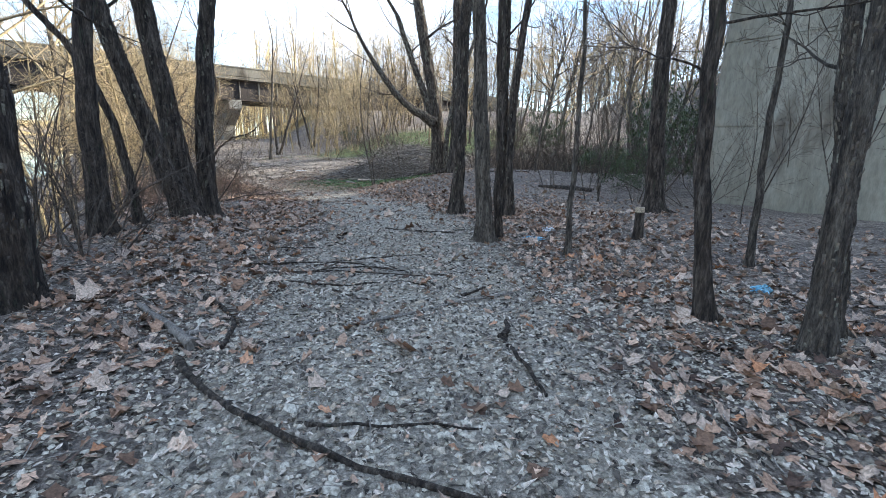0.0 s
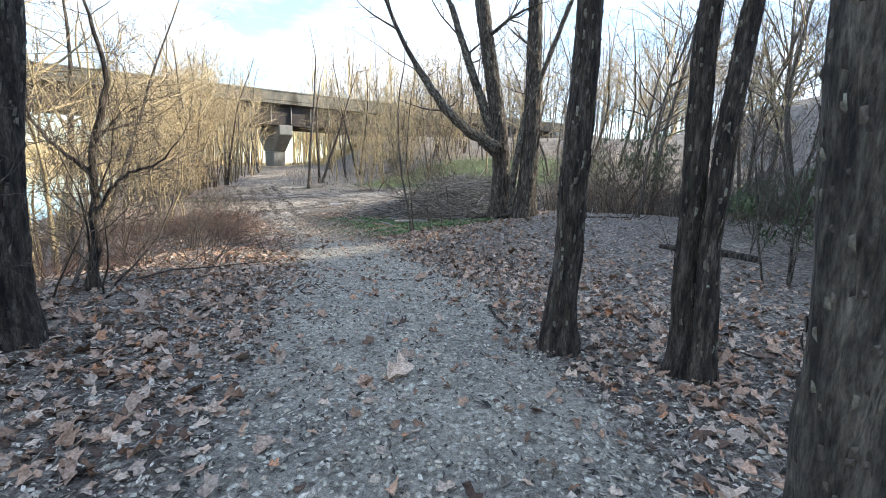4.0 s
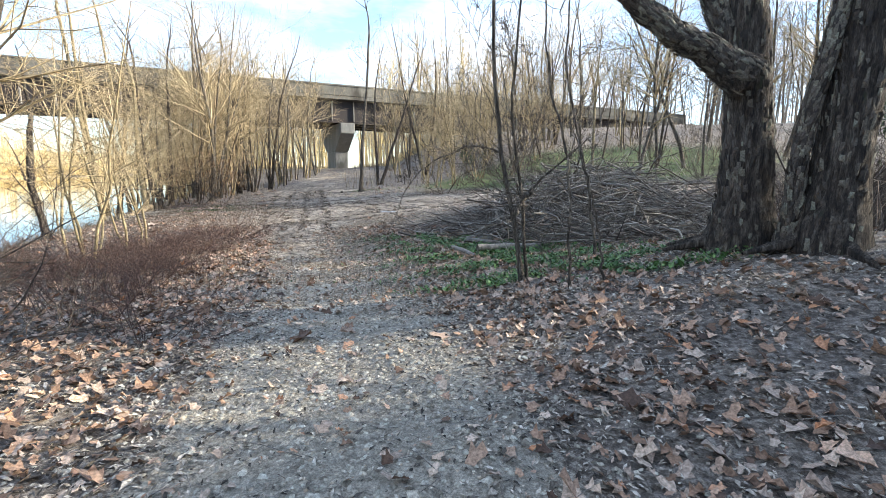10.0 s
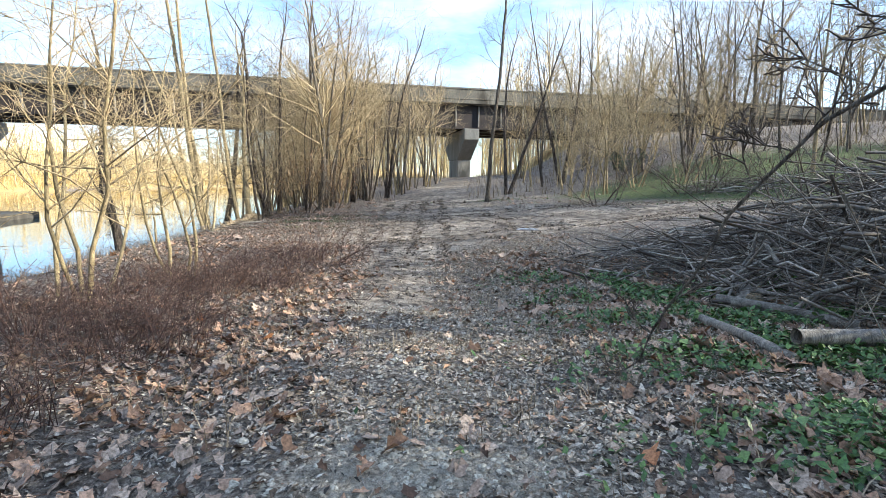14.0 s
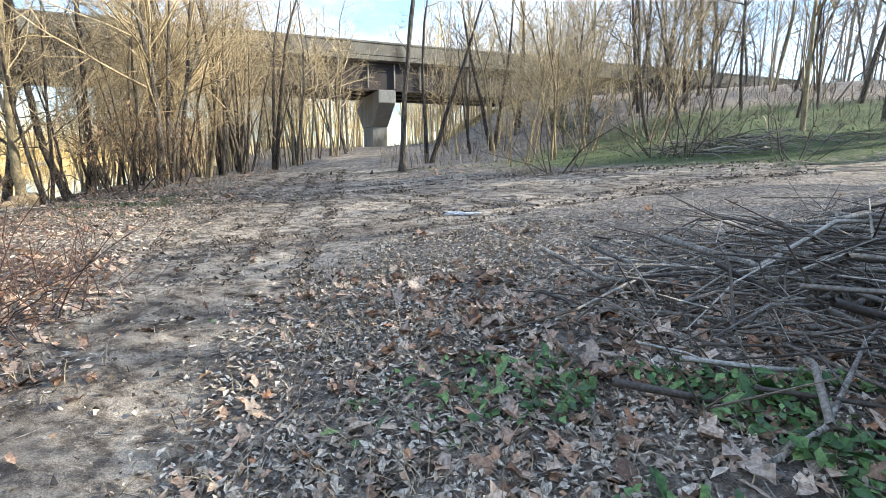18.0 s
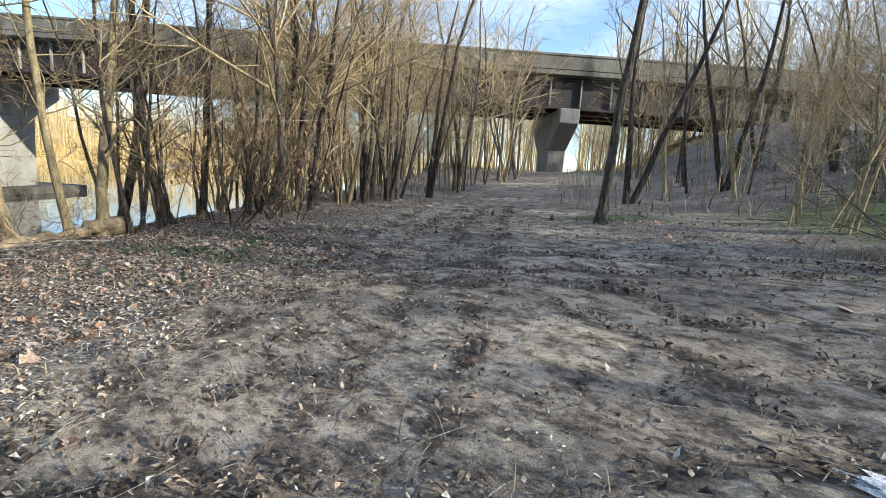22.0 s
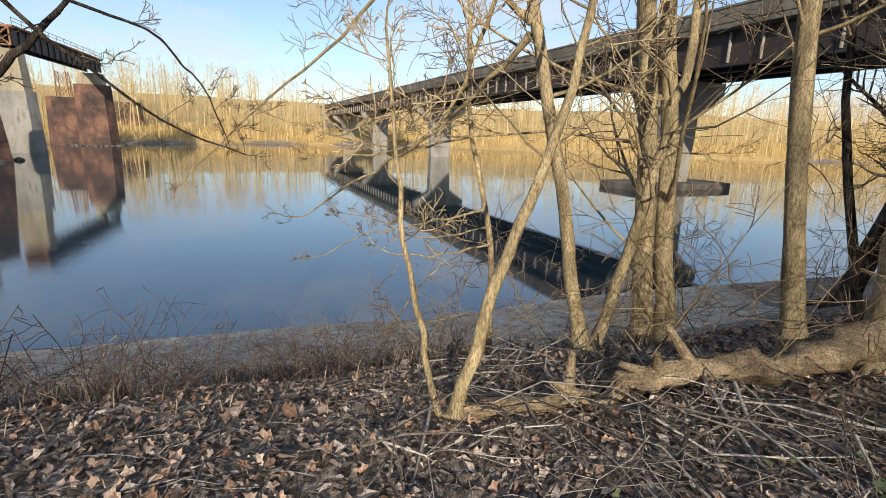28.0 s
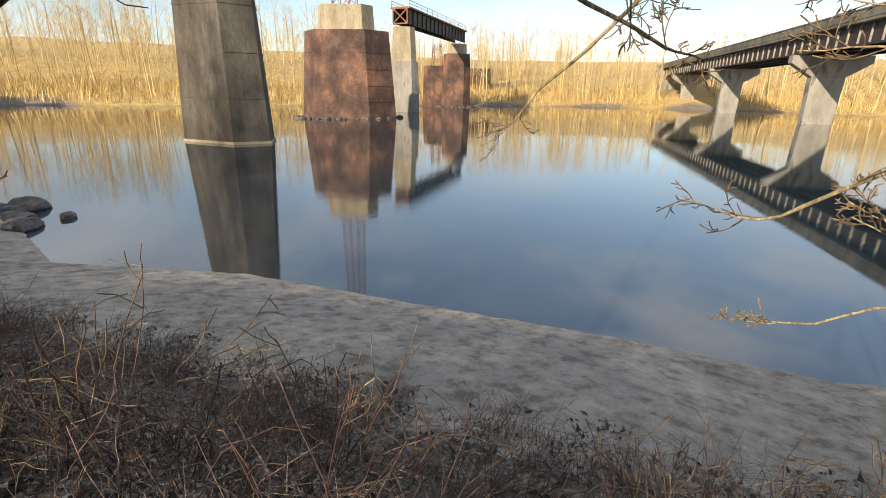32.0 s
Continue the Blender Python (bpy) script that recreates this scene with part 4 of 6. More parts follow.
hero_tree("triple_trunk_tree", "dark tree with three leaning trunks from one foot", [([(-4.8, 8.8, 0), (-5.3, 8.4, 2.0), (-5.65, 8.2, 3.6), (-6.2, 8.0, 6.0), (-6.6, 7.8, 8.6)], 0.17, 0.09), ([(-4.85, 9.05, 0), (-5.1, 9.0, 1.9), (-5.4, 9.0, 3.8), (-5.8, 8.9, 6.2), (-6.0, 8.9, 9.0)], 0.2, 0.1), ([(-4.7, 9.3, 0), (-4.68, 9.4, 2.0), (-4.45, 9.5, 4.0), (-4.2, 9.6, 6.5), (-4.2, 9.8, 9.0)], 0.17, 0.09)], BARK, 23, 4, flakes=700, flake=0.035)
hero_tree("slim_tree", "dark rough-barked tree close beside the track", [([(0.62, 6.95, 0), (0.5, 6.95, 1.9), (0.4, 6.95, 3.4), (0.36, 7.0, 5.4), (0.2, 7.1, 8.5)], 0.11, 0.06)], BARK_GREY, 24, 5, limb_from=0.5, flakes=1300, flake=0.019)
hero_tree("slim_tree", "thin dark stem beside a larger tree", [([(0.86, 7.2, 0), (0.77, 7.2, 1.9), (0.74, 7.2, 3.5), (0.68, 7.2, 6.5)], 0.055, 0.025)], BARK, 25, 4, reach=0.6, limb_from=0.5, flakes=300, flake=0.02)
hero_tree("slim_tree", "straight dark tree with flared foot by the track", [([(0.28, 10.1, 0), (0.3, 10.1, 2.6), (0.36, 10.1, 4.2), (0.42, 10.1, 6.3), (0.5, 10.0, 9.0)], 0.13, 0.07)], BARK, 26, 5, limb_from=0.5, flakes=700, flake=0.028)
hero_tree("double_tree", "pair of slim dark trunks rising from leaf litter", [([(1.22, 9.62, 0), (1.17, 9.65, 1.4), (1.16, 9.65, 2.1), (1.1, 9.7, 4.0), (1.1, 9.7, 7.5)], 0.1, 0.05), ([(1.32, 9.5, 0), (1.27, 9.5, 1.5), (1.3, 9.5, 2.5), (1.5, 9.5, 4.5), (1.7, 9.6, 7.0)], 0.085, 0.04)], BARK, 27, 4, limb_from=0.45, flakes=500, flake=0.025)
hero_tree("crooked_tree", "dark vine-wrapped slim tree among fallen leaves", [([(2.3, 3.85, 0), (2.1, 3.95, 1.35), (2.06, 3.95, 2.0), (2.05, 3.95, 3.0), (2.2, 3.95, 6.0)], 0.07, 0.035)], BARK, 28, 5, reach=0.7)
hero_tree("crooked_tree", "brown shaggy-barked tree among fallen leaves", [([(2.75, 3.2, 0), (2.7, 3.25, 1.0), (2.75, 3.25, 1.8), (2.8, 3.3, 3.0), (2.9, 3.3, 6.5)], 0.085, 0.045), ([(3.12, 3.53, 0), (3.04, 3.6, 1.25), (2.95, 3.7, 2.0), (2.9, 3.8, 4.5)], 0.08, 0.04)], BARK_GREY, 29, 5, reach=0.8, flakes=500, flake=0.025)
hero_tree("sapling", "thin grey sapling in leaf litter", [([(1.65, 6.15, 0), (1.66, 6.15, 1.4), (1.68, 6.15, 2.6), (1.55, 6.2, 4.6)], 0.04, 0.015)], BARK_GREY, 30, 5, reach=0.5)
hero_tree("sapling", "thin grey sapling near the concrete pier", [([(3.85, 5.75, 0), (3.82, 5.77, 1.8), (3.83, 5.76, 3.1), (3.8, 5.8, 5.5)], 0.045, 0.018)], BARK_GREY, 31, 6, reach=0.6)
hero_tree("pier_side_tree", "dark trunk standing in front of the concrete pier", [([(5.0, 11.2, 0), (4.85, 11.3, 2.4), (4.85, 11.3, 4.2), (4.8, 11.4, 8.0)], 0.19, 0.1)], BARK, 32, 8)
# the great double tree
hero_tree("great_tree", "great dark tree with paired trunks and a broken limb", [([(-0.28, 20.9, 0), (-0.28, 20.9, 1.9), (-0.55, 20.95, 3.6), (-0.95, 21.0, 5.4), (-1.5, 21.1, 8.6), (-1.7, 21.2, 12)], 0.28, 0.13),
    ([(0.42, 20.3, 0), (0.5, 20.3, 1.9), (0.5, 20.3, 3.9), (0.4, 20.3, 5.6), (0.4, 20.4, 9.0), (0.6, 20.4, 12.5)], 0.265, 0.12),
    ([(0.0, 20.3, 0), (0.05, 20.25, 1.6), (0.2, 20.2, 3.2), (0.75, 20.1, 4.6), (1.4, 20.0, 6.5)], 0.09, 0.04),
    ([(-0.5, 20.6, 2.35), (-0.95, 20.5, 2.6), (-1.6, 20.4, 3.0), (-2.3, 20.3, 3.7), (-3.0, 20.3, 4.7)], 0.16, 0.08),
    ([(-0.55, 20.9, 2.5), (-0.95, 20.9, 3.6), (-1.4, 20.9, 4.7), (-2.1, 20.9, 6.6)], 0.14, 0.07)], BARK, 33, 5, reach=1.3, limb_from=0.4, flakes=1400, flake=0.055)
hero_tree("small_tree", "slender dark forked tree growing beside a brush pile", [([(-3.04, 20.37, 0), (-3.22, 20.37, 0.69), (-3.41, 20.37, 1.42), (-3.48, 20.37, 1.96), (-3.6, 20.4, 3.2), (-3.4, 20.5, 5.0)], 0.036, 0.016),
    ([(-3.0, 20.4, 0), (-3.09, 20.4, 0.79), (-3.2, 20.4, 1.42), (-3.3, 20.4, 1.9), (-3.25, 20.4, 2.9), (-3.1, 20.5, 4.6)], 0.024, 0.01),
    ([(-3.2, 20.37, 0.62), (-3.06, 20.37, 0.86), (-2.94, 20.37, 0.99)], 0.03, 0.018),
    ([(-3.42, 20.37, 1.45), (-3.73, 20.37, 1.59), (-4.07, 20.4, 1.46), (-4.64, 20.5, 1.21), (-5.0, 20.6, 0.64), (-5.2, 20.7, 0.1)], 0.011, 0.004)], BARK_GREY, 34, 9, reach=0.8, limb_from=0.2)
hero_tree("small_tree", "thin grey stem rising from leaf litter", [([(-2.4, 19.7, 0), (-2.47, 19.7, 0.63), (-2.52, 19.7, 1.54), (-2.8, 19.8, 2.16), (-2.9, 19.9, 3.6)], 0.018, 0.008)], BARK_GREY, 35, 6, reach=0.5, limb_from=0.4)
hero_tree("small_tree", "broken thin stem rising from leaf litter", [([(-2.0, 19.9, 0), (-2.12, 19.9, 0.5), (-2.22, 19.9, 0.97), (-2.34, 19.9, 1.24)], 0.018, 0.012)], BARK_GREY, 37, 2, reach=0.3, limb_from=0.6)
hero_tree("small_tree", "slender dark stem growing through a brush pile", [([(-2.0, 22.3, 0), (-2.22, 22.3, 1.17), (-2.5, 22.3, 2.16), (-2.7, 22.3, 2.9), (-2.6, 22.4, 4.6)], 0.026, 0.012)], BARK_GREY, 38, 8, reach=0.7, limb_from=0.25)
hero_tree("crooked_tree", "dark crooked thin tree thick with side twigs", [([(-5.66, 11.2, 0), (-5.5, 11.2, 0.97), (-5.49, 11.2, 1.89), (-5.15, 11.2, 2.6), (-5.44, 11.3, 3.4)], 0.065, 0.02), ([(-5.5, 11.2, 1.0), (-5.0, 11.1, 1.5), (-4.5, 11.0, 1.6), (-4.1, 10.9, 1.9)], 0.025, 0.008), ([(-5.5, 11.2, 1.5), (-5.9, 11.1, 1.8), (-6.3, 11.0, 2.4)], 0.028, 0.01)], BARK, 39, 16, reach=0.75, limb_from=0.12)
hero_tree("track_side_tree", "slim grey tree standing alone at the track's edge", [([(-14.2, 39.1, 0), (-14.1, 39.1, 2.4), (-13.8, 39.1, 5.0), (-13.6, 39.2, 8.5)], 0.10, 0.05)], BARK_GREY, 36, 9, limb_from=0.3, reach=0.9)
# ---- trees and log at the water's edge ----
hero_tree("forked_sapling", "pale forked sapling leaning over the bank", [([(-19.85, 28.65, 0), (-19.95, 28.85, -0.07), (-20.05, 29.08, 0.55), (-20.15, 29.2, 1.1), (-20.3, 29.3, 2.1)], 0.042, 0.015), ([(-19.88, 28.6, 0), (-19.88, 28.42, -0.3), (-19.9, 28.3, 0.38), (-19.95, 28.2, 1.2)], 0.022, 0.008)], BARK_TAN_SUNLIT, 40, 10, TWIG_TAN_SUNLIT, 0.5, 0.45)
hero_tree("bank_tree", "sunlit tan stem rising beside a fallen log", [([(-21.45, 30.95, 0), (-21.52, 30.75, 0.5), (-21.6, 30.6, 1.8), (-21.7, 30.5, 4.5), (-21.9, 30.3, 7.5)], 0.075, 0.04)], BARK_TAN_SUNLIT, 41, 20, TWIG_BROWN, 1.0, 0.2)
hero_tree("bank_tree", "clump of sunlit tan stems on the river bank", [([(-22.3, 30.0, 0), (-22.35, 29.8, 0.6), (-22.4, 29.6, 2.2), (-22.4, 29.4, 4.5), (-22.6, 29.2, 7.5)], 0.095, 0.05), ([(-22.25, 30.15, 0), (-22.4, 30.0, 0.7), (-22.35, 29.75, 2.2), (-22.3, 29.5, 4.5), (-22.1, 29.3, 7.0)], 0.085, 0.045)], BARK_TAN_SUNLIT, 42, 17, TWIG_BROWN, 1.1, 0.15)
hero_tree("bank_tree", "crooked sunlit tan tree leaning over the water", [([(-21.45, 29.4, 0), (-21.5, 29.1, 0.3), (-21.5, 28.75, 1.7), (-21.6, 28.5, 3.4), (-22.1, 28.0, 5.0)], 0.06, 0.03), ([(-21.5, 29.45, 0), (-21.6, 29.7, -0.1), (-21.7, 29.95, 1.3), (-21.8, 30.0, 2.9)], 0.05, 0.025),
    ([(-21.5, 28.75, 1.5), (-21.9, 28.0, 0.85), (-22.1, 27.3, 0.42), (-22.0, 26.7, 0.05), (-21.9, 26.45, -0.15)], 0.022, 0.008),
    ([(-21.55, 28.6, 2.2), (-22.1, 27.9, 0.8), (-22.05, 27.4, 0.5), (-21.86, 26.8, 0.46)], 0.022, 0.008),
    ([(-21.6, 28.5, 3.2), (-22.05, 26.9, 1.7), (-21.9, 26.0, 1.05), (-21.67, 25.6, 0.6), (-21.4, 25.4, 0.3)], 0.024, 0.007),
    ([(-21.5, 28.75, 1.6), (-21.0, 28.2, 2.0), (-20.4, 27.6, 2.1), (-19.9, 27.0, 1.9)], 0.025, 0.008)], BARK_TAN_SUNLIT, 43, 7, TWIG_BROWN, 0.75, 0.25)
hero_tree("bank_tree", "thick tan trunk leaning at the end of a log", [([(-21.5, 31.45, 0), (-21.6, 31.5, -0.1), (-21.8, 31.6, 0.6), (-22.2, 31.9, 2.0), (-22.4, 32.2, 5.0)], 0.11, 0.06)], BARK_TAN_SUNLIT, 44, 16, TWIG_BROWN, 0.9, 0.25)
hero_tree("bank_tree", "dark stems in shade on the river bank", [([(-22.1, 33.0, 0), (-22.35, 32.6, 0.6), (-22.4, 32.5, 2.5), (-22.5, 32.4, 6.0)], 0.1, 0.05), ([(-22.4, 33.8, 0), (-22.4, 33.9, 0.7), (-22.4, 34.0, 2.0), (-22.3, 34.1, 6.0)], 0.095, 0.05), ([(-24.6, 32.6, 0), (-24.5, 33.0, 0.6), (-24.4, 33.3, 2.9), (-24.4, 33.5, 6.0)], 0.12, 0.06)], BARK, 45, 14, reach=0.9, limb_from=0.15)
hero_tree("shaded_trunk", "old rooty trunk with hanging twigs on the bank", [([(-18.91, 25.25, 0), (-18.97, 25.23, -0.71), (-19.0, 25.2, -0.38), (-18.98, 25.1, -0.05), (-18.85, 24.9, 0.7), (-18.6, 24.9, 2.3)], 0.11, 0.08),
    ([(-18.96, 25.05, 0.1), (-19.0, 25.13, 0.24), (-19.2, 25.2, 0.42), (-19.45, 25.25, 0.62), (-19.7, 25.3, 0.86), (-20.2, 25.5, 1.5)], 0.045, 0.02),
    ([(-18.6, 24.9, 2.25), (-19.6, 25.6, 1.6), (-20.45, 25.86, 0.83), (-20.68, 25.89, 0.72), (-20.87, 25.93, 0.6), (-21.09, 26.02, 0.56), (-21.38, 26.07, 0.46)], 0.022, 0.006),
    ([(-19.6, 25.6, 1.6), (-20.5, 25.95, 1.45), (-21.1, 25.98, 1.0), (-21.14, 25.98, 0.84), (-21.24, 25.98, 0.64)], 0.014, 0.005),
    ([(-19.2, 25.2, 0.42), (-19.17, 25.12, 0.2), (-19.12, 25.1, -0.07), (-19.03, 25.1, -0.53)], 0.007, 0.003), ([(-19.25, 25.2, 0.45), (-19.24, 25.1, 0.2), (-19.17, 25.1, -0.08), (-19.1, 25.08, -0.5)], 0.006, 0.003),
    ([(-19.05, 25.15, 0.25), (-19.1, 25.1, 0.1), (-19.07, 25.1, -0.2), (-19.0, 25.05, -0.6)], 0.007, 0.003)], BARK, 46, 4, TWIG_BROWN, 0.6, 0.3)
hero_tree("drooping_tree", "thin tree with long drooping bare twigs over the bank", [([(-22.75, 28.35, 0), (-22.7, 28.3, -0.5), (-22.6, 28.1, 0.4), (-22.6, 27.95, 1.3), (-22.8, 27.9, 2.6)], 0.04, 0.018),
    ([(-22.6, 27.95, 1.2), (-22.2, 27.5, 0.95), (-22.09, 27.02, 0.86), (-22.2, 26.71, 0.61), (-22.19, 26.39, 0.72), (-22.06, 25.91, 0.85)], 0.016, 0.005),
    ([(-22.6, 28.0, 0.7), (-22.45, 27.5, 0.56), (-22.42, 27.0, 0.56), (-22.3, 26.5, 0.66)], 0.013, 0.005),
    ([(-22.65, 28.2, -0.1), (-22.3, 27.7, -0.22), (-22.1, 27.11, -0.35), (-22.05, 26.91, -0.41), (-21.95, 26.71, -0.56), (-21.85, 26.5, -0.64)], 0.012, 0.004),
    ([(-22.7, 28.3, -0.5), (-22.1, 27.8, -0.55), (-21.86, 27.28, -0.51), (-21.98, 27.07, -0.37), (-21.96, 26.82, -0.24)], 0.011, 0.004),
    ([(-22.66, 28.25, -0.3), (-22.2, 27.7, -0.42), (-22.04, 27.21, -0.23), (-22.12, 26.98, -0.17), (-22.06, 26.72, -0.16)], 0.01, 0.004)], BARK_TAN_SUNLIT, 47, 7, TWIG_BROWN, 0.45, 0.3)

log = thing("fallen_log", "barkless weathered log with a broad root end on leaves", "log", (-21.0, 30.4, zat(-21.0, 30.4)))
rng = np.random.default_rng(50)
lp, lr = guided(rng, [(1.1, -1.7, 0.0), (0.75, -1.0, 0.06), (0.3, -0.3, 0.16), (0.1, 0.1, 0.12), (-0.25, 0.7, 0.24), (-0.85, 1.55, 0.24)], 0.07, 0.25, 22, 0.03)
lr = np.linspace(0.05, 0.12, 22) * (1 + 0.22 * np.sin(np.arange(22) * 1.9) + 0.1 * np.sin(np.arange(22) * 4.3))
lr[-6:] = (0.12, 0.15, 0.18, 0.2, 0.2, 0.16)
lg = Geo().tube(lp, lr, 16, True)
lg.v[0] += rng.normal(size=lg.v[0].shape) * 0.016
part("trunk", lg, LOGWOOD, log)
for k in range(5):
    i = int(rng.uniform(4, 13))
    part("root_stub" if i > 10 else "branch_stub", Geo().tube([lp[i], lp[i] + (rng.uniform(-0.2, 0.3), rng.uniform(-0.3, 0.2), rng.uniform(0.1, 0.32))], [0.05, 0.02], 7, True), LOGWOOD, log)

# ---- kinds of trees and shrubs that repeat ----
KINDS = {
    "bank": [tree_kind("bank_sapling", "sunlit tan multi-stemmed sapling on the river bank", "tree", 100 + k, "sapling", 6.6 + k * 0.8, 0.046, BARK_TAN_SUNLIT, TWIG_TAN_SUNLIT, 3 + k % 3, 0.14, 0.08, gap=0.6) for k in range(4)],
    "golden": [tree_kind("golden_sapling", "spreading sapling with a dense crown coloured pale gold as in sunlight", "tree", 130 + k, "golden", 5.2 + 0.7 * k, 0.036, BARK_TAN_SUNLIT, TWIG_TAN_SUNLIT, 4 + k % 2, 0.3, 0.14, gap=0.5) for k in range(3)],
    "wand": [tree_kind("wand_thicket", "clump of tall thin bare rods", "tree", 110 + k, "wand", 7.4 + k, 0.026, BARK_TAN_SUNLIT, TWIG_TAN_SUNLIT, 3, 0.14, 0.08, gap=0.8) for k in range(3)],
    "grey_wand": [tree_kind("wand_thicket", "clump of tall thin grey rods", "tree", 115 + k, "wand", 7.0 + k, 0.025, BARK_GREY, TWIG, 3, 0.16, 0.1, gap=0.9) for k in range(3)],
    "dark": [tree_kind("dark_bank_tree", "dark leaning trunk on the river bank", "tree", 105 + k, "sapling", 8.0 + 1.1 * k, 0.072, BARK, TWIG_TAN_SUNLIT, 1 + k % 2, 0.2, 0.1, gap=0.4) for k in range(4)],
    "pole": [tree_kind("pole_tree", "tall thin leaning trunk, bare below and twiggy above", "tree", 240 + k, "pole", 8.5 + 0.9 * k, 0.06 + 0.01 * k, (BARK_GREY, BARK_TAN_SUNLIT, BARK)[k % 3], (TWIG_BROWN, TWIG_TAN_SUNLIT)[k % 2], 1 + k % 2, 0.16, 0.09, gap=0.5) for k in range(6)],
    "lacy": [tree_kind("lacy_tree", "tall bare tree with a fine pale crown", "tree", 125 + k, "lacy", 11.0 + 1.5 * k, 0.10, BARK_GREY, TWIG_TAN_SUNLIT, 1, 0.1, 0.07) for k in range(3)],
    "slim": [tree_kind("slim_grey_tree", "bare slim grey tree", "tree", 120 + k, "sapling", 9.0 + 1.2 * k, 0.07, BARK_GREY, TWIG, 1, 0.1, 0.06) for k in range(4)],
    "shrub": [tree_kind("bare_shrub", "tangled bare grey-brown shrub", "shrub", 140 + k, "shrub", 2.6 + 0.3 * k, 0.02, TWIG, TWIG, 9, 0.7, 0.3, gap=0.6) for k in range(3)],
    "bramble": [tree_kind("bramble_bush", "low tangled dark reddish bramble", "shrub", 160 + k, "bramble", 1.15, 0.0065, TWIG_RED, TWIG_RED, 34, 0.9, 0.6, gap=0.6, joined=True) for k in range(3)],
    "leafy": [tree_kind("withered_shrub", "shrub hung with dry brown leaves", "shrub", 180 + k, "shrub", 3.2, 0.025, BARK, TWIG_BROWN, 6, 0.5, 0.3, BROWN_LEAF, 620, 0.042, 0.5) for k in range(2)],
    "evergreen": [tree_kind("evergreen_shrub", "dense dark green evergreen shrub", "shrub", 200 + k, "shrub", 3.6, 0.025, TWIG, TWIG, 8, 0.5, 0.3, EVERGREEN, 9000, 0.05, 0.6) for k in range(2)],
    "weeds": [tree_kind("dry_weeds", "tuft of thin dry weed stalks", "weeds", 220 + k, "bramble", 0.8, 0.0028, TWIG_RED, TWIG_BROWN, 24, 0.5, 0.3, gap=0.3, joined=True) for k in range(3)],
}
for kinds in KINDS.values():
    for k_, ob in enumerate(kinds):
        ob["waiting"] = 1


def plant(kind, spots, group, size=(0.8, 1.2), seed=0):
    """Copies of a kind of tree, turned and sized at will, on the spots given."""
    rng = np.random.default_rng(seed)
    kinds = KINDS[kind]
    for n, (x, y) in enumerate(spots):
        if kind in ("bank", "golden", "lacy", "pole", "slim", "dark", "wand") and -30 < x < -15 and 12 < y < 29.6:
            continue    # the open look-out over the river
        src = kinds[int(rng.integers(len(kinds)))]
        s = rng.uniform(*size)
        m = pose(x, y, zat(x, y), rng.uniform(-5, 5), rng.uniform(-5, 5), rng.uniform(0, 360)) @ Matrix.Scale(s, 4)
        if src.get("waiting"):
            src.matrix_basis = m
            del src["waiting"]
            src["group"] = group
        else:
            tagged(copy_thing(src, m), group=group)


def belt(seed, n, y0, y1, s0, s1):
    """Spots between two distances from the near shore."""
    rng = np.random.default_rng(seed)
    out = []
    while len(out) < n:
        x, y = rng.uniform(-90, 0), rng.uniform(y0, y1)
        if s0 < shore_distance(np.array([x]), np.array([y]), NEAR_SHORE)[0] < s1:
            out.append((float(x), float(y)))
    return out


def spots(seed, n, x0, x1, y0, y1, keep=None):
    rng = np.random.default_rng(seed)
    out = []
    while len(out) < n:
        x, y = rng.uniform(x0, x1), rng.uniform(y0, y1)
        if keep is None or keep(x, y):
            out.append((float(x), float(y)))
    return out


def off_path(x, y, w=2.6):
    return abs(x - np.interp(y, PATH_Y, PATH_X)) > w


plant("bank", belt(1, 9, 33, 46, 7.2, 9.8) + belt(2, 16, 44, 75, 5.0, 12.0) + belt(3, 6, 8, 24, 6.5, 9.5), "saplings on the river bank", (0.7, 1.1), 1)
plant("lacy", belt(41, 9, 30.5, 60, 7.4, 12.5) + spots(42, 12, -24, 4, 46, 78, lambda x, y: off_path(x, y, 3.5)) + spots(43, 12, 3, 15, 20, 46) + spots(47, 6, -9, 12, 38, 56) + belt(48, 4, 34, 50, 7.5, 11.0) + belt(44, 3, 14, 27, 7.5, 9.0) + [(-11.5, 14.5), (-9.8, 9.5), (-12.6, 19.0)], "tall bare trees", (0.75, 1.2), 41)
plant("golden", belt(51, 12, 36, 58, 7.0, 11.0) + spots(52, 5, -15, 2, 43, 56, lambda x, y: off_path(x, y, 4)) + [(-12.6, 21.6), (-13.4, 23.4), (-12.2, 17.2), (-10.6, 11.8)], "golden saplings", (0.8, 1.2), 51)
plant("dark", belt(31, 7, 34, 48, 7.2, 10.5) + belt(32, 7, 46, 70, 6.0, 12.0), "dark trees on the river bank", (0.7, 1.15), 31)
plant("wand", belt(21, 14, 40, 90, 4.0, 14.0) + spots(22, 8, -22, -2, 47, 72, lambda x, y: off_path(x, y, 3.5)) + spots(23, 20, -40, 0, 72, 100, lambda x, y: off_path(x, y, 3)), "rods by the bridge", (0.7, 1.2), 21)
plant("grey_wand", spots(24, 14, 3, 15, 22, 40) + spots(25, 8, -8, 8, 40, 64) + spots(26, 14, 4, 14, 6, 20, lambda x, y: (x - 9.9) ** 2 + (y - 12.6) ** 2 > 14), "grey rods on the rise", (0.6, 1.1), 22)
plant("slim", belt(4, 12, 33, 80, 7.0, 12.5), "slim trees on the river bank", (0.7, 1.2), 2)
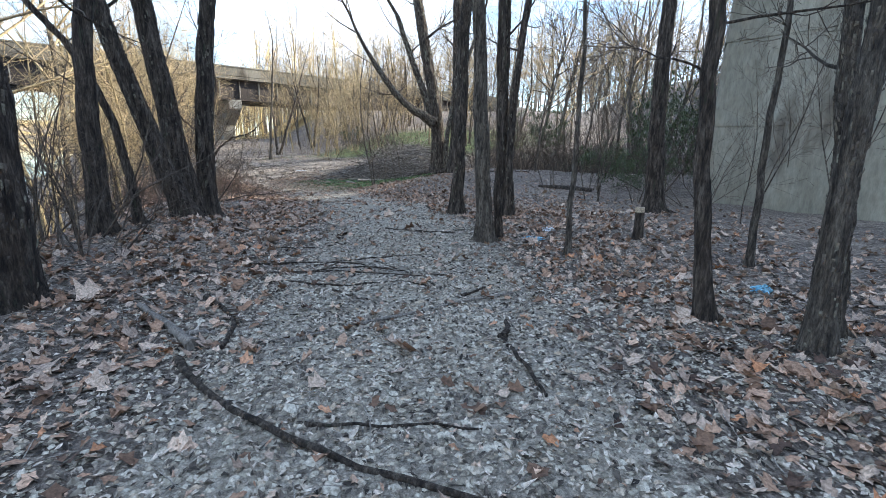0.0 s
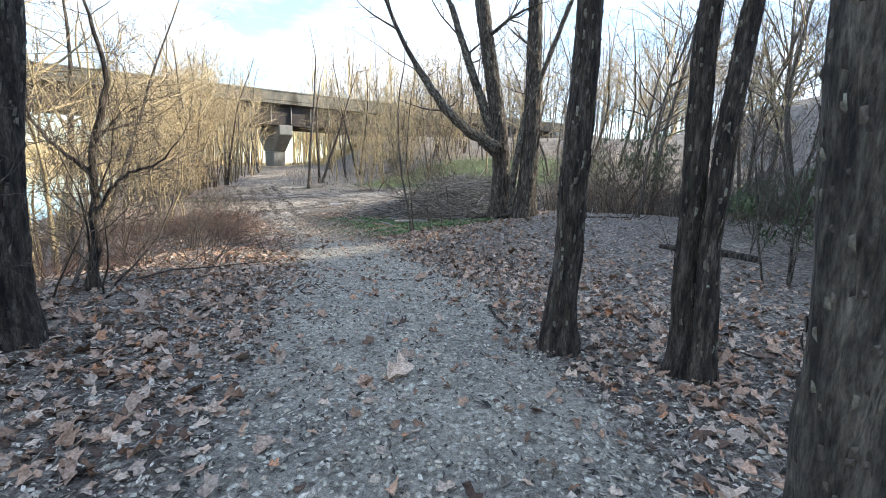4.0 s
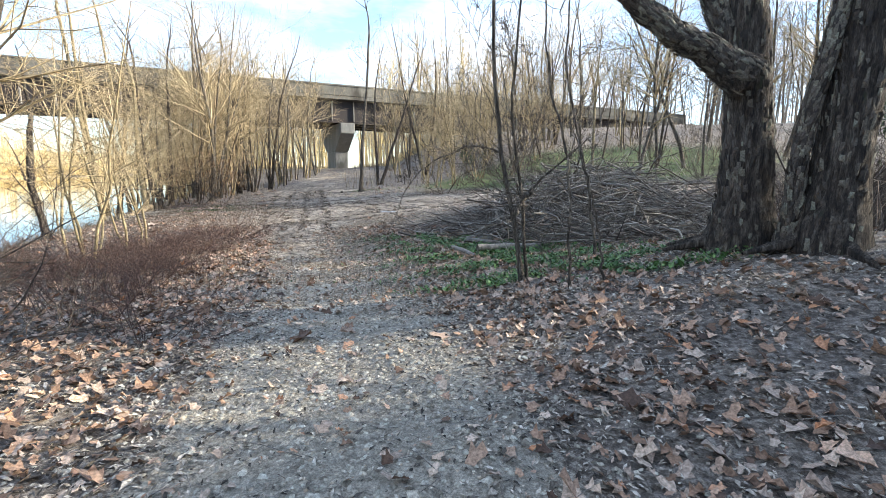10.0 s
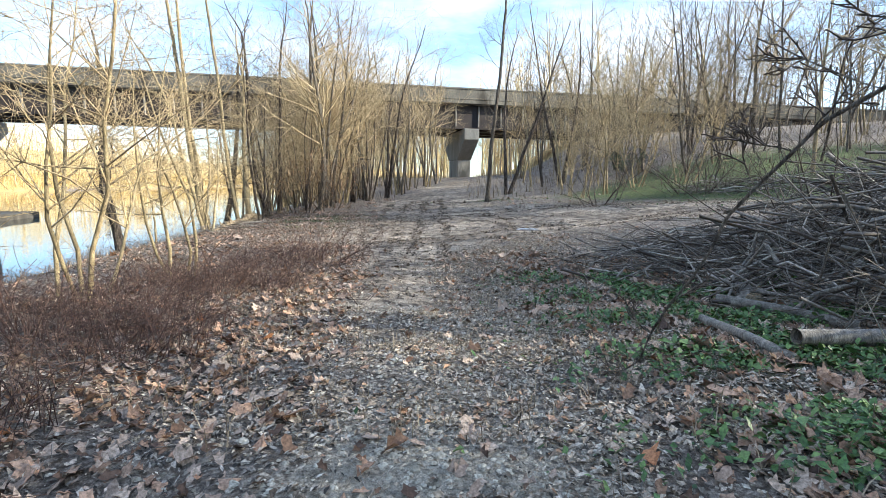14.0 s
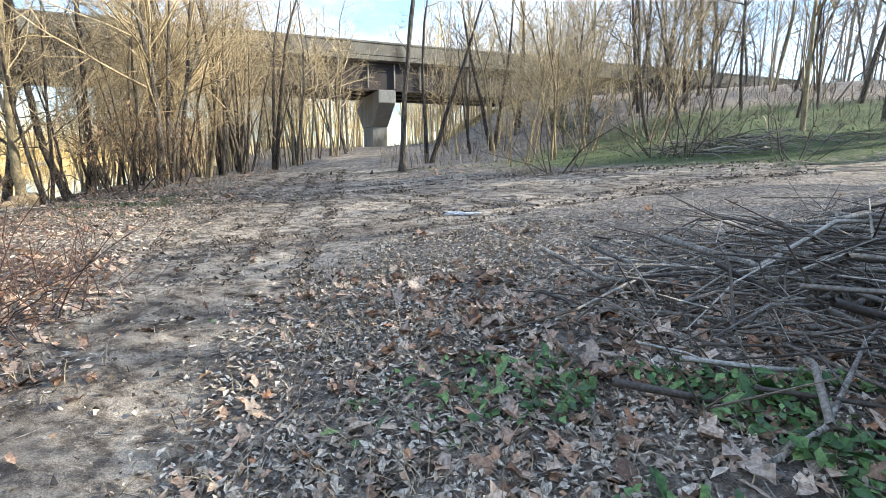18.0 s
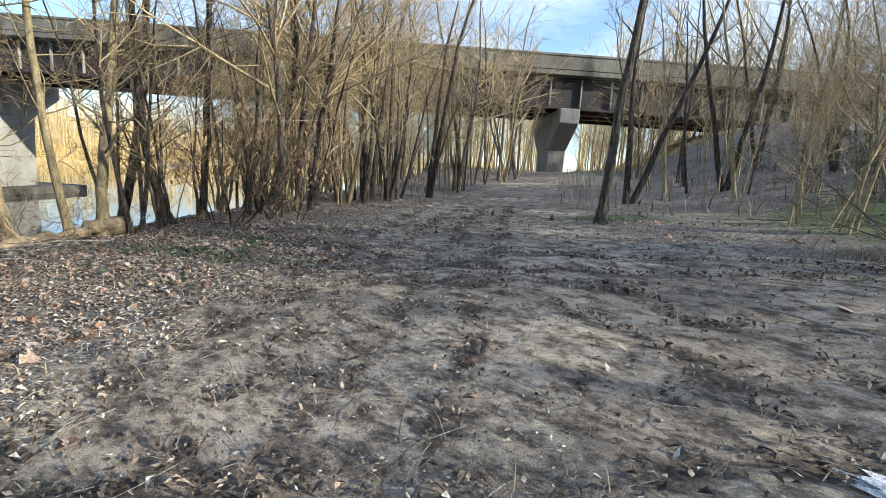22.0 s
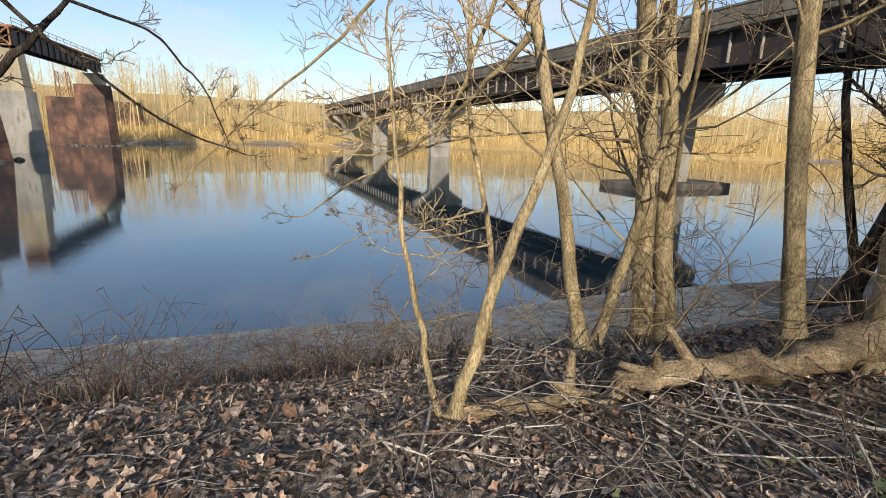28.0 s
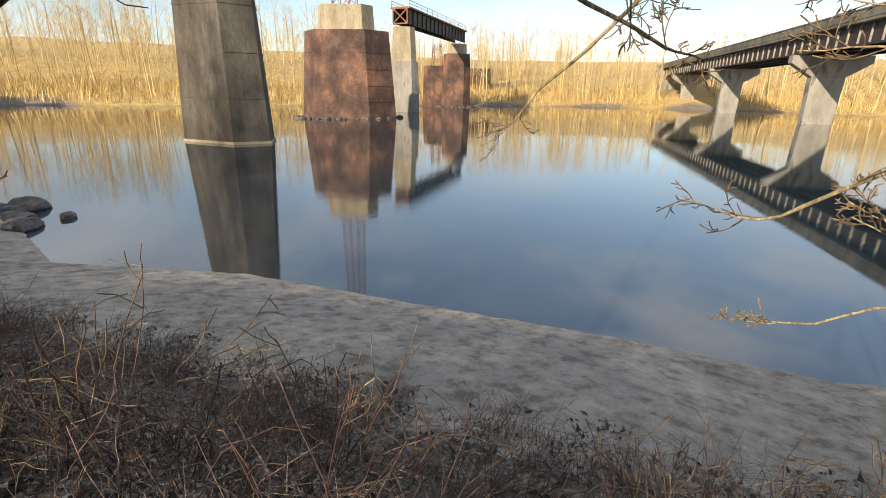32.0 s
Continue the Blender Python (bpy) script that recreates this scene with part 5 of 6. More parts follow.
plant("slim", spots(5, 16, -17, 10, 43, 66, lambda x, y: off_path(x, y, 4)) + spots(6, 12, 3.5, 13, 16, 40), "bare trees below the embankment", (0.7, 1.3), 3)
plant("bank", spots(7, 5, -20, -8, 42, 62, lambda x, y: off_path(x, y, 3.5)), "saplings beside the track", (0.6, 1.0), 4)
plant("shrub", spots(8, 34, 1.5, 10, 21.5, 34) + spots(9, 16, 3.5, 10, 12, 22) + spots(10, 12, -9.5, -5.2, 4, 17, lambda x, y: off_path(x, y, 3.5)) + [(-8.6, 37.0), (-6.0, 40.0), (-3.5, 27.5), (-4.7, 3.1), (-5.1, 5.3), (-5.9, 6.3), (-4.4, 5.6), (-6.4, 9.6), (-6.0, 11.2)], "bare shrubs beside the track", (0.6, 1.15), 5)
ROW = [(-20.9, 32.4), (-21.4, 34.4), (-21.7, 37.0), (-22.1, 41.0), (-24.1, 47.0), (-26.2, 52.0), (-27.6, 58.0), (-31.5, 66.0)]


def row(seed, n, f0, f1, width):
    """Spots along the tree line between the track and the river."""
    rng = np.random.default_rng(seed)
    f, q = rng.uniform(f0, f1, n), np.array(ROW)
    return [(float(np.interp(k, range(len(ROW)), q[:, 0]) - rng.uniform(0, 1) ** 1.4 * width), float(np.interp(k, range(len(ROW)), q[:, 1]) + rng.normal() * 0.3)) for k in f]


plant("dark", row(70, 8, 0.2, 3.5, 2.0) + [(-22.9, 32.1), (-21.5, 32.1), (-22.0, 32.9), (-22.4, 33.7), (-24.0, 36.4)], "dark trees along the track", (0.75, 1.1), 70)
plant("pole", row(71, 30, 1.3, 6.6, 1.8), "slim trees along the track", (0.75, 1.15), 71)
plant("bank", row(72, 6, 2.2, 5.0, 2.6), "tan saplings along the track", (0.7, 1.1), 72)
plant("golden", [(-22.6, 34.5), (-23.5, 33.2), (-24.3, 35.2), (-23.2, 36.6)], "golden saplings", (0.8, 1.0), 72)
plant("lacy", row(73, 11, 1.6, 6.5, 3.0), "tall trees along the track", (0.85, 1.2), 73)
SLOPE = lambda x, y: x > np.interp(y, PATH_Y, PATH_X) + 5.0
plant("pole", spots(74, 34, -18, 3, 42.5, 58, SLOPE), "bare trees on the grassy slope", (0.65, 1.1), 74)
plant("bank", spots(75, 5, -17, -8, 41.5, 50, SLOPE) + [(-10.2, 40.2), (-10.8, 41.0)], "tan saplings on the grassy slope", (0.5, 0.9), 75)
plant("lacy", spots(77, 7, -20, 8, 48, 64, SLOPE), "tall trees on the grassy slope", (0.85, 1.25), 77)
plant("evergreen", [(-9.4, 46.6)], "evergreen shrubs", (0.5, 0.6), 79)
plant("shrub", spots(45, 24, -6, 9, 38, 54), "bare shrubs on the slope", (0.45, 0.9), 45)
plant("evergreen", [(5.6, 13.8), (7.0, 15.8), (6.0, 18.2), (8.0, 20.5), (9.5, 17.0), (5.2, 24.5), (7.3, 23.2)], "evergreen shrubs", (0.7, 1.15), 6)
plant("grey_wand", [(-21.9, 33.2), (-20.3, 34.6)], "grey rods on the bank", (0.4, 0.65), 46)
plant("leafy", [(-20.9, 33.8), (-20.4, 34.9), (-23.4, 36.2), (-21.4, 35.8)], "withered shrubs on the bank", (0.75, 1.05), 7)
plant("bramble", spots(11, 26, -13.2, -9.0, 19.3, 27.5, lambda x, y: x < np.interp(y, PATH_Y, PATH_X) - 3.0) + spots(12, 10, -9, -6.4, 12, 18.5) + spots(13, 10, 2.5, 8, 23, 28), "brambles beside the track", (0.7, 1.25), 8)
plant("weeds", belt(14, 60, 16, 30, 4.6, 7.8), "dry weeds above the beach", (0.45, 0.95), 9)
plant("weeds", [(-20.35, 24.75), (-20.2, 24.9), (-21.75, 26.6), (-21.95, 26.85), (-22.1, 27.05), (-19.4, 24.4)], "tall dry weeds at the look-out", (1.3, 1.7), 12)
plant("bramble", belt(16, 20, 18, 27, 4.9, 8.0), "dry brambles on the bank's edge", (0.45, 0.8), 10)


# ---- woods too far to count ----
def far_tree(rng):
    """A bare tree one metre high: a bent trunk and rising branches of three-sided shoots."""
    geo = Geo()
    lean = rng.normal(size=2) * 0.05
    r = 0.0068
    geo.tube([(0, 0, -0.02), (lean[0] * 0.4, lean[1] * 0.4, 0.5), (lean[0], lean[1], 1)], [r, r * 0.7, r * 0.12], 4)
    for _ in range(14):
        f = rng.uniform(0.15, 0.95)
        a, l = rng.uniform(0, 6.28), rng.uniform(0.12, 0.34) * (1.2 - f)
        p = np.array([lean[0] * f, lean[1] * f, f])
        d = np.array([math.cos(a), math.sin(a), rng.uniform(0.5, 1.5)])
        geo.tube([p, p + d * l], [r * 0.4, r * 0.08], 3)
        for _ in range(3):
            e = p + d * l * rng.uniform(0.3, 0.8)
            geo.tube([e, e + rng.normal(size=3) * l * 0.25 + (0, 0, l * 0.35)], [r * 0.18, r * 0.06], 3)
    return np.vstack(geo.v), np.vstack(geo.f[4])


def woods(seed, spots_, high):
    """Many far trees in one mesh, each turned and sized at will."""
    rng = np.random.default_rng(seed)
    geo, forms = Geo(), [far_tree(rng) for _ in range(24)]
    sp = np.array(spots_)
    for (x, y), z in zip(sp, height(sp[:, 0], sp[:, 1])):
        v, f = forms[int(rng.integers(24))]
        a, h, w = rng.uniform(0, 6.28), high * rng.uniform(0.6, 1.2), rng.uniform(0.8, 1.3)
        c, d = math.cos(a) * w, math.sin(a) * w
        geo.add(np.stack([v[:, 0] * c - v[:, 1] * d, v[:, 0] * d + v[:, 1] * c, v[:, 2]], -1) * h + (x, y, z), f)
    return geo


def far_spots(seed, n, d0, d1, near=False):
    rng = np.random.default_rng(seed)
    out = []
    while len(out) < n:
        x, y = rng.uniform(-330, 110, 4000), rng.uniform(-330, 250, 4000)
        d = -shore_distance(x, y, FAR_SHORE)
        s = (x - BR_O[0]) * BR_D[0] + (y - BR_O[1]) * BR_D[1]
        l = (x - BR_O[0]) * BR_N[0] + (y - BR_O[1]) * BR_N[1]
        for a, b in zip(x[(d > d0) & (d < d1) & ((l < -3) | (l > 14))], y[(d > d0) & (d < d1) & ((l < -3) | (l > 14))]):
            out.append((float(a), float(b)))
    return out[:n]


tagged(part("far_woods", woods(60, far_spots(61, 1650, 4, 85), 19), FAR_WOOD), "bare woods on the far river bank, coloured golden as in sunlight", "woods", kind="stuff")
# The hill trees run on out of view, added to help shade the track.
tagged(part("hill_woods", woods(62, spots(63, 250, 14, 70, -30, 110), 13), HILL_WOOD), "bare woods on the rise above the track, partly added for shade", "woods", kind="stuff")
tagged(part("embankment_woods", woods(59, spots(64, 260, -60, 40, 82, 150, lambda x, y: abs((x - BR_O[0]) * BR_N[0] + (y - BR_O[1]) * BR_N[1] - 5.5) > 9 and off_path(x, y, 5)), 18), HILL_WOOD), "bare woods rising behind the bridge", "woods", kind="stuff")
tagged(part("bank_woods", woods(67, spots(68, 330, -105, -4, 80, 170, lambda x, y: off_path(x, y, 3) and abs((x - BR_O[0]) * BR_N[0] + (y - BR_O[1]) * BR_N[1] - 5.5) > 9 and shore_distance(np.array([x]), np.array([y]), NEAR_SHORE)[0] > 2), 19), FAR_WOOD), "bare woods on the bank beyond the bridge, coloured as in sunlight", "woods", kind="stuff")
rng = np.random.default_rng(65)
fs = np.array(far_spots(66, 30000, 0.6, 30))
tagged(part("far_scrub", blades_geo(rng, on_ground(fs[:, 0], fs[:, 1]), 2.8, 0.06, 1.0), FAR_SCRUB), "dry scrub along the far bank, coloured golden as in sunlight", "scrub", kind="stuff")
house = thing("far_house", "small white house among trees on the far bank", "house", (-205, -78, zat(-205, -78)), turn=30)
part("wall", box_geo(-5, 5, -3.5, 3.5, -1, 5, 0.05), WHITE_PLASTIC, house)
part("roof", profile_geo([(-5.4, 4.9), (5.4, 4.9), (0, 8.0)], -3.9, 3.9, 0.03), DARK_STEEL, house)

# ---- brush pile ----
def brush(label, cx, cy, rx, ry, high, count, singles, long, seed, thick=1.0):
    """A heap of crossed branches; the largest are parts of their own."""
    pile = thing("brush_pile", label, "brush pile", (cx, cy, zat(cx, cy)), "brush piles")
    rng = np.random.default_rng(seed)
    loose = Geo()
    for k in range(count):
        a, q = rng.uniform(0, 6.28), rng.uniform(0, 1) ** 0.6
        x, y = math.cos(a) * q * rx, math.sin(a) * q * ry
        z = zat(x + cx, y + cy) - zat(cx, cy) + high * max(0, 1 - q * q) * rng.uniform(0.05, 1.0) + 0.04
        t = rng.uniform(0, 6.28) if rng.uniform() < 0.72 else rng.normal() * 0.35 + 0.15
        d = unit([math.cos(t), math.sin(t), rng.normal() * 0.34 * min(1, high)])
        l, r = rng.uniform(0.4, 1.0) * long, (0.005 + 0.024 * rng.uniform() ** 2.2) * thick
        p, bend = np.array([x, y, z]), rng.normal(size=3) * 0.07 * l
        pts = [p - d * l / 2, p - d * l * 0.2 + bend, p + d * l * 0.2 + bend * 0.8 + rng.normal(size=3) * 0.05, p + d * l / 2]
        if k < singles:
            part("branch", Geo().tube(pts, np.array([1, 0.9, 0.7, 0.35]) * r * rng.uniform(0.9, 1.7), 6, True), DEADWOOD, pile)
        else:
            loose.tube(pts, np.array([1, 0.85, 0.6, 0.25]) * r, 4)
            for _ in range(3):
                e = pts[2] + (pts[3] - pts[2]) * rng.uniform(0, 0.8)
                loose.tube([e, e + unit(d + rng.normal(size=3) * 0.8) * l * 0.3], [r * 0.6, r * 0.25], 3)
    tagged(part("brushwood", loose, BRUSH, pile), kind="stuff")


brush("large heap of cut grey branches and logs", -1.9, 27.0, 3.1, 3.3, 1.5, 1500, 230, 2.5, 70, 0.95)
brush("low spread of pale fallen branches on leaves", -5.0, 28.0, 2.0, 1.9, 0.4, 300, 60, 2.4, 71, 0.8)
brush("low heap of dead branches on the slope", -3.5, 40.5, 2.6, 1.4, 0.35, 110, 14, 2.4, 72)
brush("thin scatter of dead branches on the bank", -19.9, 29.6, 1.5, 1.5, 0.16, 130, 8, 1.2, 73, 0.45)
for x, y, turn, l, r in ((-4.55, 25.4, 20, 0.75, 0.10), (-4.2, 24.6, 70, 1.3, 0.06), (-3.6, 23.6, 120, 1.5, 0.07), (-4.6, 23.5, 40, 1.1, 0.045)):
    cut = thing("cut_log", "short sawn grey log beside the brush pile", "log", (x, y, zat(x, y) + r), "cut logs", turn)
    part("bark", Geo().tube([(0, -l / 2, 0), (0.03, 0, 0.02), (0, l / 2, 0.03)], [r, r * 1.05, r * 0.95], 12), DEADWOOD, cut)
    part("cut_face", Geo().tube([(0, -l / 2 - 0.002, 0), (0, -l / 2 + 0.01, 0)], [r * 0.97, r * 0.97], 12, True), CUTWOOD, cut)

# branches lying by the pile's far end
for k, (x, y, turn, l, r) in enumerate(((-5.9, 27.9, 118, 3.4, 0.028), (-5.4, 28.6, 125, 3.0, 0.02), (-6.2, 27.2, 96, 2.2, 0.022), (-4.9, 29.4, 120, 3.2, 0.024), (-7.4, 30.6, 100, 1.7, 0.02), (-9.0, 32.6, 60, 1.6, 0.018), (-10.4, 33.9, 75, 1.4, 0.015))):
    rng = np.random.default_rng(80 + k)
    br = thing("fallen_branch", "long grey fallen branch with side twigs", "branch", (x, y, zat(x, y) + 0.03), "fallen branches", turn)
    sh = grow(rng, [], (0, -l / 2, 0.02), (0, 1, 0.02), l, r, 0, [(8, 0.06, 0.0, 9, 0.3, 40), (4, 0.12, -0.02, 4, 0.4, 40), (3, 0.2, 0, 0, 0, 0)])
    for p_, _, _ in sh:
        p_[:, 2] = np.maximum(p_[:, 2] * 0.5, 0.0)
    part("limb", shoots_geo(sh, (0,)), DEADWOOD, br)
    part("side_twig", shoots_geo(sh, (1, 2)), DEADWOOD, br)

# sticks and roots across the track near its start
for k, (g_, r_) in enumerate((([(-1.75, 2.9), (-1.4, 2.5), (-0.9, 2.15), (-0.2, 1.75), (0.25, 1.6)], 0.03), ([(0.45, 3.35), (0.55, 2.95), (0.62, 2.5)], 0.022), ([(-2.2, 4.2), (-1.7, 3.7), (-1.55, 3.1)], 0.03), ([(-0.7, 2.2), (0.1, 2.15), (0.8, 2.05)], 0.012), ([(-1.9, 5.0), (-1.1, 5.2), (-0.2, 5.0), (0.5, 5.1)], 0.012), ([(-2.3, 5.3), (-1.3, 5.6), (-0.5, 5.3)], 0.014), ([(1.5, 2.3), (1.9, 1.9), (2.3, 1.6)], 0.012), ([(-2.6, 2.3), (-2.2, 1.8), (-2.0, 1.4)], 0.02), ([(-1.6, 10.9), (-1.5, 10.4), (-1.35, 10.0)], 0.03), ([(-0.4, 11.5), (-0.3, 11.0), (-0.2, 10.6)], 0.025), ([(-3.3, 13.4), (-3.0, 12.6), (-3.2, 11.9)], 0.012),
    ([(-1.13, 3.18), (-0.77, 3.44), (-0.45, 3.68), (0.06, 4.14), (0.7, 4.44)], 0.024), ([(-1.75, 3.11), (-2.08, 3.44), (-2.46, 3.78), (-2.68, 3.96)], 0.05), ([(-2.03, 3.4), (-1.91, 3.43), (-1.75, 3.42)], 0.03), ([(-2.17, 4.98), (-1.56, 5.01), (-1.11, 5.42), (-0.46, 5.28)], 0.016),
    ([(-1.88, 4.72), (-1.24, 4.68), (-0.71, 4.64), (-0.51, 4.97), (-0.16, 4.65)], 0.017), ([(-1.51, 5.38), (-1.19, 5.72), (-0.72, 5.86), (-0.28, 6.0)], 0.015), ([(-1.09, 4.51), (-0.82, 4.28), (-0.6, 4.2)], 0.012), ([(-2.32, 6.19), (-1.79, 6.11), (-1.4, 6.47)], 0.012),
    ([(-0.62, 7.4), (-0.02, 7.35), (0.51, 7.73)], 0.013), ([(0.2, 4.4), (0.37, 4.56), (0.5, 4.71)], 0.018), ([(-0.25, 5.12), (0.08, 5.03), (0.27, 5.17)], 0.01), ([(0.46, 3.3), (0.52, 3.45), (0.53, 3.67)], 0.03), ([(-0.85, 5.68), (-0.24, 5.0), (-0.04, 4.61)], 0.009), ([(-3.13, 4.94), (-2.85, 5.1), (-2.45, 4.89)], 0.02),
    ([(-2.88, 11.6), (-3.12, 11.92), (-3.22, 12.13), (-3.17, 12.58)], 0.014), ([(-3.05, 11.83), (-3.06, 11.99), (-3.0, 12.35)], 0.009), ([(-2.35, 13.19), (-2.05, 13.22), (-1.73, 13.18)], 0.01), ([(-0.57, 12.58), (-0.45, 12.46), (-0.41, 12.26), (-0.36, 12.1)], 0.026),
    ([(-0.95, 7.62), (-0.45, 7.39), (-0.15, 7.3), (0.19, 7.31)], 0.02), ([(1.7, 19.6), (2.6, 20.1), (3.6, 20.5)], 0.03))):
    rng = np.random.default_rng(300 + k)
    g3 = [(x, y, zat(x, y) + r_ * 0.6) for x, y in g_]
    stick = thing("stick", "dark crooked stick lying on gravel and leaves", "stick", g3[0], "sticks on the track")
    pts, rad = guided(rng, [np.array(p) - np.array(g3[0]) for p in g3], r_ * 0.75, r_ * 0.5, 12, 0.006)
    part("limb", Geo().tube(pts, rad, 7, True), DEADWOOD if k in (8, 11, 12, 13, 28) else BARK, stick)

# logs on the leaves
for x, y, turn, l, r in ((4.1, 16.3, 55, 1.9, 0.10),):
    lo = thing("mossy_log", "dark rotting log on fallen leaves", "log", (x, y, zat(x, y)), turn=turn)
    gp = []
    for f, o in ((-0.5, 0.0), (-0.17, 0.05), (0.2, 0.0), (0.5, 0.08)):
        w_ = pose(x, y, 0, 0, 0, turn) @ Vector((o, f * l, 0))
        gp.append((o, f * l, zat(w_.x, w_.y) - zat(x, y) + r * 0.2))
    part("trunk", Geo().tube(gp, [r, r * 1.05, r * 0.9, r * 0.6], 12, True), BARK, lo)
stake = thing("cut_stump", "thin cut stump with a pale sawn top", "stump", (3.05, 7.3, zat(3.05, 7.3)))
part("stem", Geo().tube([(0, 0, -0.1), (0.01, 0, 0.2), (0.0, 0.01, 0.42)], [0.1, 0.075, 0.07], 12), BARK, stake)
part("cut_top", Geo().tube([(0, 0.01, 0.42), (0, 0.01, 0.5)], [0.07, 0.066], 12, True), CUTWOOD, stake, "pale sawn top")


def crumpled(name, label, x, y, size, material, seed):
    bm = bmesh.new()
    bmesh.ops.create_icosphere(bm, subdivisions=3, radius=1)
    o = Vector((seed * 3.1, 0, seed))
    for v in bm.verts:
        v.co *= 0.7 + 0.75 * noise.noise(v.co * 2.3 + o)
        v.co = Vector((v.co.x * size[0], v.co.y * size[1], max(-0.2, v.co.z) * size[2]))
    me = bpy.data.meshes.new(name)
    bm.to_mesh(me)
    bm.free()
    ob = part(name, me, material)
    ob.location = (x, y, zat(x, y) + 0.02)
    return tagged(ob, label, "litter")


crumpled("plastic_bag", "crumpled pale blue plastic bag on leaves", 1.4, 7.15, (0.16, 0.08, 0.06), BLUE_PLASTIC, 1)
crumpled("plastic_bag", "small crumpled blue plastic wrapper on leaves", 3.35, 4.75, (0.12, 0.09, 0.07), BLUE_PLASTIC, 2)
crumpled("plastic_sheet", "torn white plastic sheet trodden into mud", -9.55, 31.55, (0.42, 0.12, 0.05), WHITE_PLASTIC, 3)
crumpled("paper_scrap", "white scrap of paper on leaves", 1.75, 7.75, (0.12, 0.1, 0.06), WHITE_PLASTIC, 4)

# ---- loose cover ----
rng = np.random.default_rng(90)


def near_track(n, y0, y1, w):
    y = rng.uniform(y0, y1, n)
    return np.interp(y, PATH_Y, PATH_X) + rng.normal(size=n) * w, y


def clear(x, y):
    return shore_distance(x, y, NEAR_SHORE) > 6.2


x, y = near_track(42000, -1, 28, 3.6)
px_ = np.interp(y, PATH_Y, PATH_X)
keep = clear(x, y) & (rng.uniform(size=len(x)) > 0.93 * bare(x, y)) & (rng.uniform(size=len(x)) < 0.10 + 0.9 * smooth(0.9, 2.3, np.abs(x - px_))) & (np.abs(x - px_) < 9)
x2, y2 = rng.uniform(-23.5, -14, 12000), rng.uniform(23.0, 35, 12000)
keep2 = clear(x2, y2) & (rng.uniform(size=12000) > 0.97 * bare(x2, y2)) & (rng.uniform(size=12000) < 0.25 + 0.75 * smooth(-15.5, -18, x2))
x3, y3 = near_track(9000, 24, 42, 4.0)
k3 = (waves(x3, y3, 0.7, 2.0) > -0.1 + 0.35 * smooth(27, 31, y3)) & (rng.uniform(size=9000) > 0.97 * bare(x3, y3))
x3, y3 = x3[k3], y3[k3]
lx, ly = np.concatenate([x[keep], x3]), np.concatenate([y[keep], y3])
tagged(part("bank_leaf_litter", leaf_cloud(rng, on_ground(x2[keep2], y2[keep2], 0.016), 0.05, 0.45), LEAVES, smooth=False), "brown fallen leaves on the river bank", "fallen leaves", kind="stuff")
tagged(part("leaf_litter", leaf_cloud(rng, on_ground(lx, ly, 0.018), 0.08, 0.42), LEAVES, smooth=False), "brown curled fallen leaves over the ground", "fallen leaves", kind="stuff")
big = rng.uniform(size=len(lx)) < 0.05 + 0.11 * smooth(14, 22, ly)
tagged(part("large_leaves", leaf_cloud(rng, on_ground(lx[big], ly[big], 0.03), 0.108, 0.4), LEAVES, smooth=False), "large curled tan plane-tree leaves", "fallen leaves", kind="stuff")
CRUMB = np.array([(-0.6, -0.05, 0), (0.1, -0.22, 0.08), (0.6, 0.05, 0), (-0.1, 0.2, 0.1)])
x, y = near_track(230000, -1, 40, 2.8)
x2, y2 = rng.uniform(-23.5, -15, 60000), rng.uniform(22.5, 34, 60000)
k_ = clear(x2, y2) & (rng.uniform(size=60000) < smooth(-14.5, -18, x2) + 0.1)
tagged(part("bank_leaf_crumbs", leaf_cloud(rng, on_ground(x2[k_], y2[k_], 0.008), 0.055, 0.35, CRUMB), CRUMBS_PALE, smooth=False), "brown leaf scraps on the river bank", "fallen leaves", kind="stuff")
px_ = np.interp(y, PATH_Y, PATH_X)
few = smooth(6, 9, y) * (1 - smooth(0.5, 1.7, np.abs(x - px_) + 0.5 * waves(x, y, 0.6, 8.0))) * (1 - smooth(24, 27, y))
muddy = bare(x, y)
k_ = clear(x, y) & (rng.uniform(size=len(x)) < (1 - 0.75 * few) * (1 - 0.94 * muddy) * (1 - 0.3 * smooth(22, 27, y)))
tagged(part("leaf_crumbs", leaf_cloud(rng, on_ground(x[k_], y[k_], 0.008), 0.037, 0.38, CRUMB), CRUMBS, smooth=False), "small grey-brown leaf scraps and bark bits", "fallen leaves", kind="stuff")
PEBBLE = np.array([(1, 0, 0), (0, 1, 0), (-1, 0, 0), (0, -1, 0), (0.3, 0.2, 0.7), (-0.3, -0.2, 0.65)])
x, y = near_track(30000, -1, 24, 1.1)
x5, y5 = rng.uniform(-2.2, 3.2, 9000), rng.uniform(0.6, 5.0, 9000)
x, y = np.concatenate([x, x5]), np.concatenate([y, y5])
s = 0.014 * np.exp(rng.normal(size=len(x)) * 0.38)
a = rng.uniform(0, 6.28, len(x))
v = PEBBLE[None] * s[:, None, None] * np.array([1.2, 1, 0.8])
v = np.stack([v[..., 0] * np.cos(a)[:, None] - v[..., 1] * np.sin(a)[:, None], v[..., 0] * np.sin(a)[:, None] + v[..., 1] * np.cos(a)[:, None], v[..., 2]], -1) + on_ground(x, y, 0.002)[:, None]
pg = Geo()
